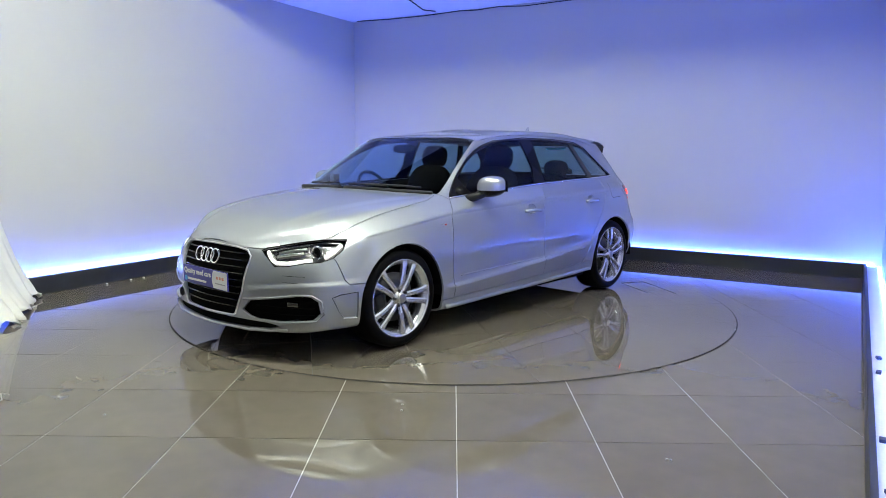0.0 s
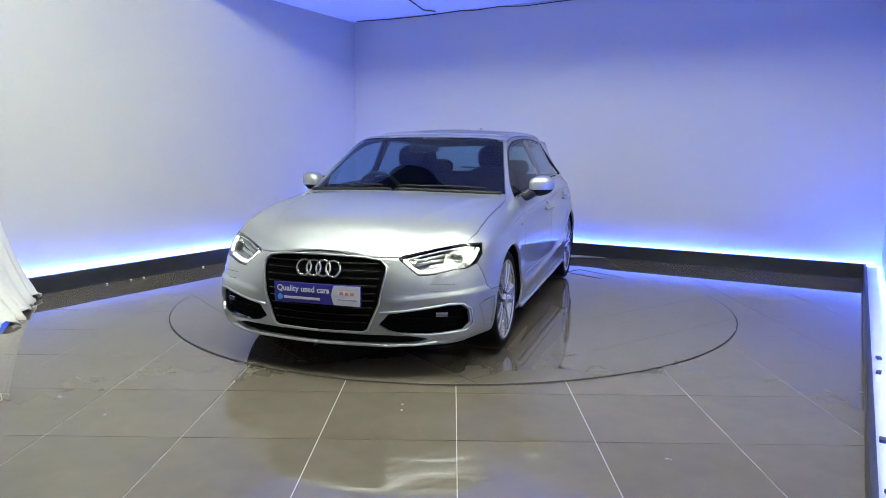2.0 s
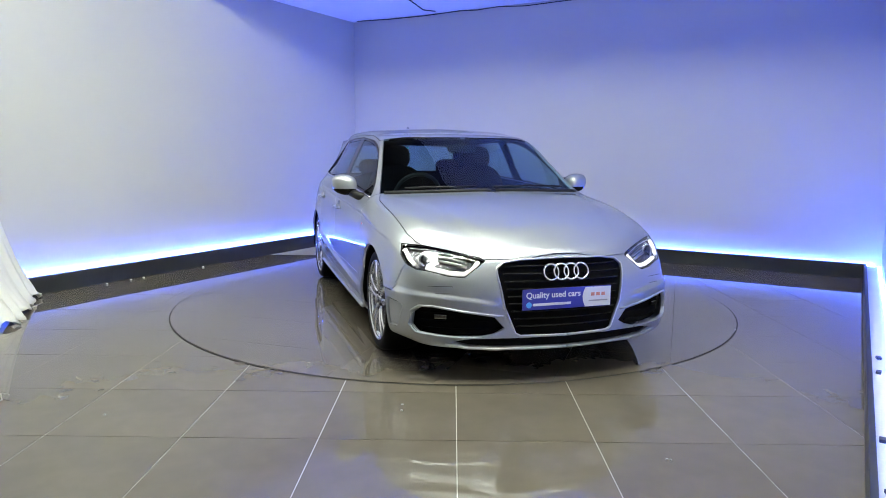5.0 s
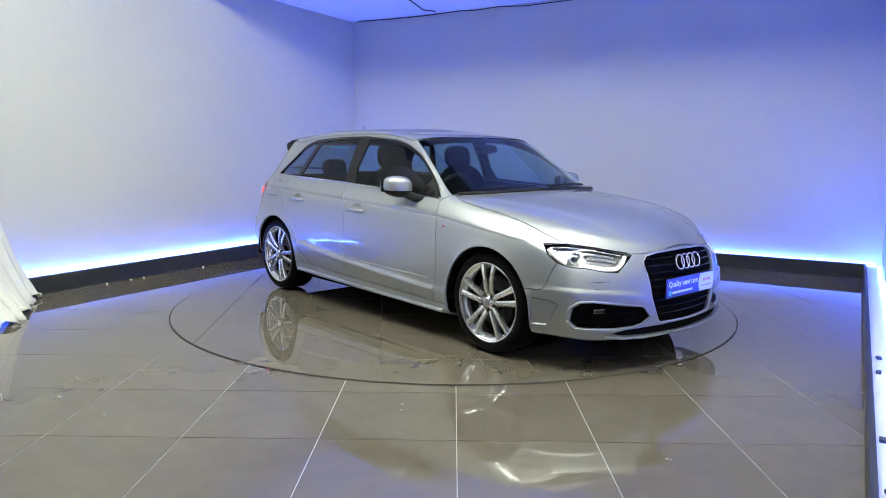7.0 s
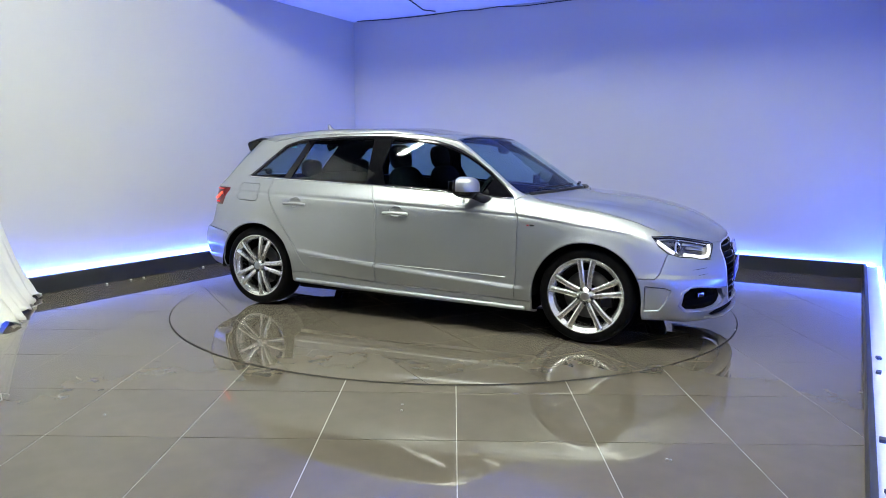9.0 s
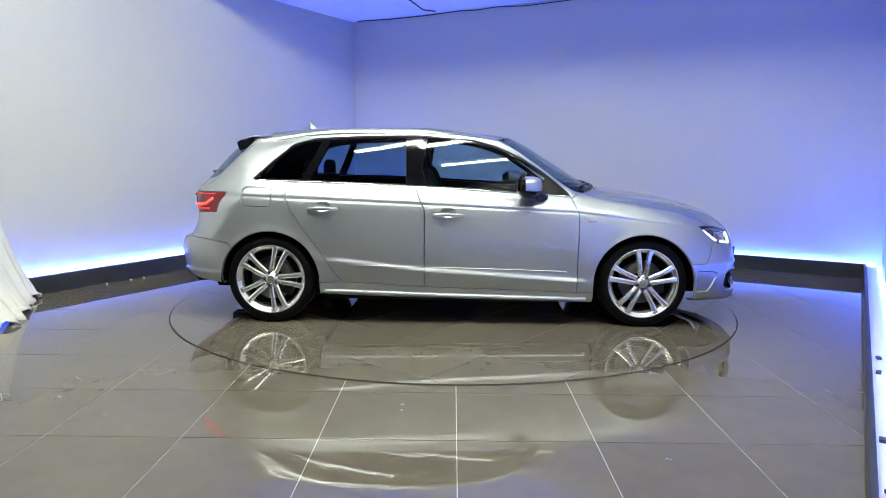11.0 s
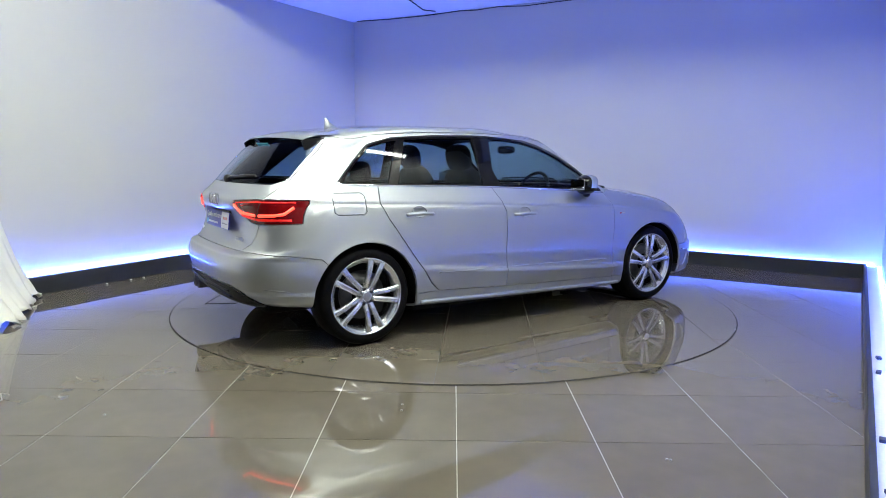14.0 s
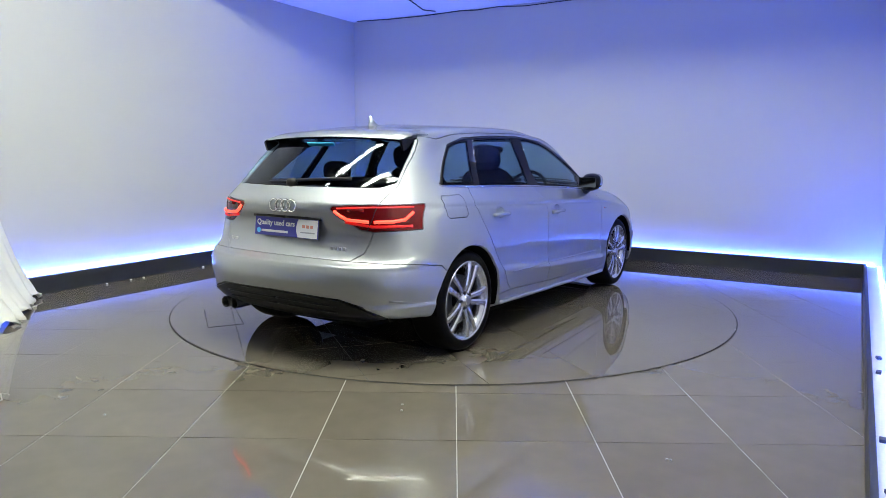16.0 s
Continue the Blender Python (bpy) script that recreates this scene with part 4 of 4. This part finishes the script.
for s in (1, -1):
    bm = bmesh.new()
    ring = [(-1.45, 1.305), (-1.60, 1.296), (-1.62, 1.280), (-1.60, 1.225), (-1.55, 1.245)]
    add_slab(bm, ring, -.008, .008, Matrix.Translation((0, s * .572, 0)) @ pose(0, 0, 0, 90, 0, 0))
    bmesh.ops.recalc_face_normals(bm, faces=bm.faces)
    part("spoiler_fin", bm, BLACK, spoiler, "gloss black side fin")
bm = bmesh.new()
fin = [(-1.09, 1.39), (-1.145, 1.412), (-1.175, 1.430), (-1.203, 1.462), (-1.211, 1.462), (-1.208, 1.42), (-1.22, 1.388)]
add_slab(bm, fin, -.011, .011, pose(0, 0, 0, 90, 0, 0))
bmesh.ops.recalc_face_normals(bm, faces=bm.faces)
bmesh.ops.bevel(bm, geom=bm.edges[:], offset=.004, segments=2, affect="EDGES")
part("aerial", bm, PAINT, car, "silver shark-fin aerial", True)
for y in (.44, .525):
    bm = bmesh.new()
    add_lathe(bm, [(.034, -.12), (.036, 0), (.032, .004), (.029, -.01), (.028, -.10)], 28, pose(-2.03, y, .262, 0, -90, 0))
    part("exhaust_tip", bm, DISC, diffuser, "dark chrome exhaust tip", True)
for z in (.365, .33):
    bar("diffuser_rib", "tail", [(0, z), (.45, z - .005)], 0.002, 0.006, TRIM, diffuser, 1)
    bar("diffuser_rib", "tail", [(0, z), (.45, z - .005)], 0.002, 0.006, TRIM, diffuser, -1)
bar("bumper_lower_lip", "tail", [(0, .412), (.48, .402), (.605, .367), (.705, .292)], 0.0, 0.006, BLACK, rear_bumper, 1)
bar("bumper_lower_lip", "tail", [(0, .412), (.48, .402), (.605, .367), (.705, .292)], 0.0, 0.006, BLACK, rear_bumper, -1)
for s in (1, -1):
    # black bar stands in for the shadow in the recess above the plate
    bar("handle_strip", "tail", [(.001, .836), (.15, .836), (.28, .832)], -0.002, 0.009, TRIM, tailgate, s, "black strip in place of the shaded recess over the plate")
    c, n = spot("side", .93, .752, 0.002, s)
    part("wing_mark", box(c.x - .007, c.x + .007, c.y - .002, c.y + .002, .747, .757, .001), REDMARK, car, "small red wing mark")
    part("wing_mark", box(c.x + .016, c.x + .045, c.y - .002, c.y + .002, .748, .756, .001), CHROME, car, "small chrome wing mark")
    bar("bumper_crease", "side", [(-1.72, .372), (-1.82, .386), (-1.94, .402)], -0.0062, 0.0078, PAINT, rear_bumper, s)
    bar("door_crease", "side", [(-.80, .428), (-.50, .424), (-.235, .419)], -0.0042, 0.0065, PAINT, rear_doors[0 if s > 0 else 1], s)
    bar("door_crease", "side", [(-.205, .418), (.30, .408), (.78, .396)], -0.0042, 0.0065, PAINT, front_doors[0 if s > 0 else 1], s)
    bar("sill_edge", "side", [(-.93, .24), (-.22, .222), (.92, .20)], 0.006, 0.015, PAINT, car, s, "silver sill blade")


# ---- cabin ----
def seat(x, y):
    st = new("seat")
    st.parent = car
    part("cushion", blob((x + .10, y, .46), (.27, .25, .10), 3.5), CABIN, st, "charcoal fabric seat cushion", True)
    bm = blob((0, 0, 0), (.085, .24, .32), 3.2)
    bmesh.ops.transform(bm, matrix=Matrix.Translation((x - .20, y, .80)) @ pose(0, 0, 0, 0, -16, 0), verts=bm.verts)
    part("backrest", bm, CABIN, st, "charcoal fabric backrest", True)
    bm = blob((0, 0, 0), (.055, .135, .10), 2.8)
    bmesh.ops.transform(bm, matrix=Matrix.Translation((x - .31, y, 1.18)) @ pose(0, 0, 0, 0, -12, 0), verts=bm.verts)
    part("headrest", bm, CABIN, st, "charcoal headrest", True)


seat(.02, .36)
seat(.02, -.36)
bench = new("rear_bench")
bench.parent = car
part("cushion", blob((-.72, 0, .47), (.26, .62, .11), 4), CABIN, bench, "", True)
bm = blob((0, 0, 0), (.09, .62, .30), 4)
bmesh.ops.transform(bm, matrix=Matrix.Translation((-1.02, 0, .75)) @ pose(0, 0, 0, 0, -18, 0), verts=bm.verts)
part("backrest", bm, CABIN, bench, "", True)
for y in (-.38, .38):
    part("headrest", blob((-1.12, y, 1.08), (.045, .12, .075), 2.8), CABIN, bench, "", True)
part("dashboard", blob((.78, 0, .79), (.26, .70, .13), 3.5), DASH, car, "dark dashboard", True)
bm = bmesh.new()
w = Matrix.Translation((.44, -.36, .90)) @ pose(0, 0, 0, 0, -66, 0)
add_tube(bm, [w @ Vector((.175 * math.cos(2 * math.pi * k / 32), .175 * math.sin(2 * math.pi * k / 32), 0)) for k in range(32)], .014, 8, True)
wheel_rim = part("steering_wheel", bm, DASH, car, "dark three-spoke steering wheel", True)
bm = bmesh.new()
add_tube(bm, [w @ Vector((0, -.17, 0)), w @ Vector((0, .17, 0))], .013, 6)
add_tube(bm, [w @ Vector((0, 0, 0)), w @ Vector((-.17, 0, 0))], .013, 6)
part("steering_spoke", bm, SATIN, wheel_rim)
part("cabin_floor", box(-1.75, 1.1, -.74, .74, .27, .30), CABIN, car)
part("parcel_shelf", box(-1.72, -1.16, -.60, .60, .955, .975, .004), CABIN, car)
part("bulkhead", box(.92, .96, -.70, .70, .28, .86), LINER, car)


# ---- wheels ----
def build_wheel():
    w = new("wheel")
    bm = bmesh.new()
    add_lathe(bm, [(.218, -.20), (.228, -.19), (.215, -.16), (.205, -.08), (.21, -.03), (.222, -.016), (.232, -.010), (.244, -.004), (.247, .0), (.246, .004), (.240, .003), (.234, -.004)], 64)
    part("rim", bm, RIM, w, "polished silver alloy rim", True)
    bm = bmesh.new()
    add_lathe(bm, [(.236, -.205), (.27, -.225), (.302, -.215), (.312, -.19), (.314, -.12), (.312, -.04), (.304, -.012), (.292, .002), (.272, .009), (.252, .004), (.242, .0), (.238, -.02)], 72)
    part("tyre", bm, RUBBER, w, "black rubber tyre", True)
    bm = bmesh.new()
    for s in (1, -1):
        rows = []
        for r, off, wd, z in ((.05, .0175, .017, -.016), (.09, .0225, .0165, -.009), (.14, .0285, .0165, -.005), (.19, .0365, .018, -.005), (.225, .0445, .021, -.007), (.238, .0485, .023, -.009)):
            o = s * off
            rows.append([(r, o - wd, z - .022), (r, o - wd, z), (r, o - wd * .45, z + .006), (r, o + wd * .45, z + .006), (r, o + wd, z), (r, o + wd, z - .022)])
        vs = [[bm.verts.new(p) for p in row] for row in rows]
        for a, b in zip(vs, vs[1:]):
            for k in range(5):
                bm.faces.new((a[k], b[k], b[k + 1], a[k + 1]))
        bm.faces.new(vs[0])
        bm.faces.new(list(reversed(vs[-1])))
    bmesh.ops.recalc_face_normals(bm, faces=bm.faces)
    spoke = part("spoke", bm, RIM, w)
    for k in range(5):
        ob = spoke if k == 0 else new("spoke", spoke.data)
        ob.parent = w
        ob.matrix_basis = pose(0, 0, 0, 0, 0, 90 + 72 * k)
    bm = bmesh.new()
    add_lathe(bm, [(.0, .006), (.028, .006), (.033, .002), (.036, -.008), (.055, -.014), (.060, -.022), (.058, -.04)], 40)
    part("hub", bm, RIM, w, "", True)
    bm = bmesh.new()
    add_lathe(bm, [(.0, .009), (.026, .009), (.029, .006)], 32)
    part("centre_cap", bm, REFLECTOR, w, "grey round centre cap", True)
    bolt = None
    for k in range(5):
        if bolt is None:
            bm = bmesh.new()
            add_cyl(bm, .010, .009, -.020, -.004, 8)
            bolt = part("wheel_bolt", bm, TRIM, w, "dark wheel bolt")
            ob = bolt
        else:
            ob = new("wheel_bolt", bolt.data)
            ob.parent = w
        a = radians(126 + 72 * k)
        ob.matrix_basis = pose(.050 * math.cos(a), .050 * math.sin(a), 0)
    bm = bmesh.new()
    add_lathe(bm, [(.07, -.07), (.155, -.07), (.155, -.09), (.07, -.09)], 48)
    part("brake_disc", bm, DISC, w, "grey steel brake disc", True)
    bm = bmesh.new()
    add_lathe(bm, [(.0, -.10), (.20, -.10), (.21, -.12)], 32)
    part("hub_back", bm, LINER, w)
    bm = box(.09, .165, -.075, .075, -.115, -.05, .012)
    part("brake_caliper", bm, TRIM, w)
    return w


proto = build_wheel()
for x, s, spin in ((WB, 1, 16), (-WB, 1, 40), (WB, -1, 0), (-WB, -1, -20)):
    m = pose(x, s * .857, .316, -90 * s, 0, 0) @ pose(0, 0, 0, 0, 0, spin)
    if proto is not None and (x, s) == (WB, 1):
        w = proto
        w.matrix_basis = m
    else:
        w = copy_thing(proto, m)
    w.parent = car

# wheel housings and the closed underside
for x in (WB, -WB):
    for s in (1, -1):
        bm = bmesh.new()
        prof = [(x - .352, .285)] + list(reversed(arc(x, .31, .352, 0, 180, 24))) + [(x + .352, .285)]
        ring = [[bm.verts.new((px, s * y, pz)) for px, pz in prof] for y in (.868, .45)]
        for k in range(len(prof) - 1):
            bm.faces.new((ring[0][k], ring[0][k + 1], ring[1][k + 1], ring[1][k]))
        bm.faces.new(ring[1])
        part("wheel_housing", bm, LINER, car, "black wheel arch liner")
bm = bmesh.new()
add_box(bm, -.95, .95, -.80, .80, .17, .20)
add_box(bm, .95, 1.95, -.42, .42, .205, .235)
add_box(bm, -1.9, -.95, -.46, .46, .24, .27)
add_box(bm, -1.90, -1.66, -.70, .70, .275, .30)
add_box(bm, 1.66, 1.84, -.58, .58, .21, .235)
add_box(bm, -1.84, -1.0, -.50, .40, .19, .28, .03)
part("underbody", bm, LINER, car, "black underbody tray")


# ---- the white cloth that hangs by the left wall ----
bm = bmesh.new()
foot = [(-3.60, 0.05), (-3.50, -.06), (-3.40, -.17), (-3.34, -.36), (-3.26, -.52), (-3.20, -.70), (-3.12, -.86), (-3.05, -1.00), (-3.06, -1.15), (-3.12, -1.30), (-3.14, -1.55), (-3.10, -1.8), (-3.15, -2.1), (-3.22, -2.4)]
fine = []
for (x0, y0), (x1, y1) in zip(foot, foot[1:]):
    for k in range(6):
        fine.append((x0 + (x1 - x0) * k / 6, y0 + (y1 - y0) * k / 6))
rows = []
H = 30
for h in range(H + 1):
    t = h / H
    z = 0.004 + 3.3 * t ** 1.25
    row = []
    for k, (x, y) in enumerate(fine):
        fold = 0.035 * math.sin(k * 0.72 + 0.5 * math.sin(3 * t)) + 0.022 * math.sin(k * 1.7 + 2 * t) + 0.012 * math.sin(k * 0.31 + 9 * t)
        foldk = fold * (0.55 + 0.45 * (1 - t))
        flare = 0.07 * max(0, 1 - z / 0.22) * (0.6 + 0.4 * math.sin(k * 0.9))
        lean = -0.06 - 0.55 * (1 - math.exp(-z / 0.9))
        crumple = 0.012 * math.sin(k * 2.3 + z * 40) * max(0, 1 - z / 0.3)
        row.append(bm.verts.new((x + lean + foldk * 0.8 + flare, y + foldk * 0.5 - flare * 0.5 + crumple, z + (0.02 * (1 + math.sin(k * 1.1)) if h == 0 else 0))))
    rows.append(row)
for a, b in zip(rows, rows[1:]):
    for k in range(len(a) - 1):
        bm.faces.new((a[k], a[k + 1], b[k + 1], b[k]))
cloth = finish("curtain", bm, CLOTH, None, True)
sol = cloth.modifiers.new("thickness", "SOLIDIFY")
sol.thickness = 0.006
tagged(cloth, "off-white crumpled cloth curtain hanging to the floor", "curtain")

# ---- loose bits: wire on the floor, clips and debris on the ledge ----
bm = bmesh.new()
rnd = random.Random(4)
for n in range(3):
    a0 = rnd.uniform(0, 6)
    add_tube(bm, [(-2.27 + .035 * n + .05 * math.cos(a0 + k * .8) - .01 * k, -2.52 + .05 * math.sin(a0 + k * .7), .006 + .012 * abs(math.sin(k * .9 + n))) for k in range(9)], 0.003, 6)
tagged(finish("wire_coil", bm, WIRE, None, True), "small tangle of grey wire on the floor tiles", "wire")
for s, d, r in ((S1 + .06, -.6, 10), (S1 + .055, -.9, -8), (S1 + .06, -2.4, 20), (S1 + .05, -1.9, 0)):
    tagged(finish("cable_clip", box(-.012, .012, -.02, .02, 0, .014, .003), SKIRT, None, False, ROOM @ pose(s, d, .115, 0, 0, r)), "small dark cable clip on the white ledge", "clip", "clips on the ledge")
bm = bmesh.new()
add_tube(bm, [(.03 * math.cos(k * .9), .04 * math.sin(k * .9), .008 + .004 * k) for k in range(10)], .006, 6)
tagged(finish("plug_lead", bm, SKIRT, None, True, ROOM @ pose(S1 + .07, -3.1, .115)), "dark coiled lead lying on the white ledge", "cable")
for x, y in ((-3.24, .50), (-3.12, .72), (-3.05, .84), (-2.70, 1.48)):
    bm = blob((0, 0, 0), (.012, .009, .006), 2.2, 8, 5)
    tagged(finish("debris", bm, METALWHITE, None, True, pose(x + .06, y - .03, .007)), "tiny white scrap lying by the skirting", "scrap", "scraps by the skirting")

# ---- the worn ceiling over the corner: a bent panel edge and cables ----
for run, thick in (([(-1.94, 2.25, -.006), (-2.02, 2.55, -.012), (-2.08, 2.80, -.022), (-2.02, 3.00, -.012)], .008),
                   ([(-3.38, 3.10, -.004), (-2.88, 3.135, -.016), (-2.30, 3.14, -.022), (-1.72, 3.12, -.014), (-1.45, 3.10, -.032), (-1.16, 3.11, -.018), (-.80, 3.13, -.040), (-.40, 3.14, -.030), (.5, 3.15, -.02)], .007)):
    bm = bmesh.new()
    add_tube(bm, [(x, y, LOW + z) for x, y, z in run], thick, 6)
    tagged(finish("ceiling_cable", bm, SKIRT, None, True, ROOM), "thin dark cable slung under the ceiling", "cable", "cables under the ceiling")
for x, y in ((-.238, -2.524), (-.236, -2.60), (.873, -3.104), (.886, -3.11), (-1.613, -2.70), (1.99, -1.0), (2.2, -.3)):
    bm = blob((0, 0, 0), (.006, .004, .003), 2.2, 8, 5)
    tagged(finish("debris", bm, METALWHITE, None, True, pose(x, y, .003)), "tiny white scrap lying on the floor tiles", "scrap", "scraps on the tiles")


# ---- floor tiles, one by one ----
PITCH_T, JOINT = 0.595, 0.0040


def tile_bm(poly, thick, top):
    bm = bmesh.new()
    add_slab(bm, poly, top - thick, top)
    return bm


floor = bpy.data.objects["floor"]
shared = None
cos30, sin30 = math.cos(radians(30)), math.sin(radians(30))
BOUNDS = ((cos30, -sin30, S1 + 0.10), (-cos30, sin30, -(S0 - 0.30)), (sin30, cos30, D1 + 0.10), (-sin30, -cos30, -FRONT - 0.05))
h = PITCH_T / 2 - JOINT / 2
for i in range(-14, 9):
    for k in range(-16, 9):
        x, y = 0.025 + PITCH_T * (i + 0.5), -2.94 + PITCH_T * (k + 0.5)
        if math.hypot(abs(x) + PITCH_T / 2, abs(y) + PITCH_T / 2) < RADIUS - 0.02:
            continue
        whole = [(-h, -h), (h, -h), (h, h), (-h, h)]
        cut = whole
        for a, b, c in BOUNDS:
            cut = clip(cut, a, b, c - a * x - b * y)
            if len(cut) < 3:
                break
        if len(cut) < 3:
            continue
        if cut != whole:
            ob = finish("tile", tile_bm(cut, 0.003, 0.0), TILE, floor)
        elif shared is None:
            ob = shared = finish("tile", tile_bm(whole, 0.003, 0.0), TILE, floor)
        else:
            ob = new("tile", shared.data)
            ob.parent = floor
        ob.matrix_parent_inverse = ROOM.inverted()
        ob.matrix_basis = pose(x, y, 0)

bm = bmesh.new()
add_tube(bm, [(-1.50, 1.31, .0056), (-1.83, .84, .0056), (-1.62, .72, .0056), (-1.36, 1.11, .0056)], .0028, 6)
part("hatch_joint", bm, RING, turntable, "thin dark outline of a small hatch")
A = radians(53.5)
ca, sa = math.cos(A), math.sin(A)
for i in range(-4, 4):
    for k in range(-4, 4):
        h = 0.0016
        x0, x1, y0, y1 = PITCH_T * i + h, PITCH_T * (i + 1) - h, PITCH_T * k + h, PITCH_T * (k + 1) - h
        poly = [(x0 * ca - y0 * sa, x0 * sa + y0 * ca), (x1 * ca - y0 * sa, x1 * sa + y0 * ca), (x1 * ca - y1 * sa, x1 * sa + y1 * ca), (x0 * ca - y1 * sa, x0 * sa + y1 * ca)]
        for n in range(90):
            a = 2 * math.pi * n / 90
            poly = clip(poly, math.cos(a), math.sin(a), RADIUS - 0.009)
            if len(poly) < 3:
                break
        if len(poly) < 3:
            continue
        part("tile", tile_bm(poly, 0.0025, 0.0055), TILE, turntable)


def motions():
    rows = [(0.5 * k, pose(0, 0, 0, 0, 0, turn(0.5 * k))) for k in range(33)]
    walk(turntable, rows)
    offset = Matrix.Translation((0.0388, -0.0807, 0.0055))
    walk(car, [(t, m @ offset) for t, m in rows])


motions()
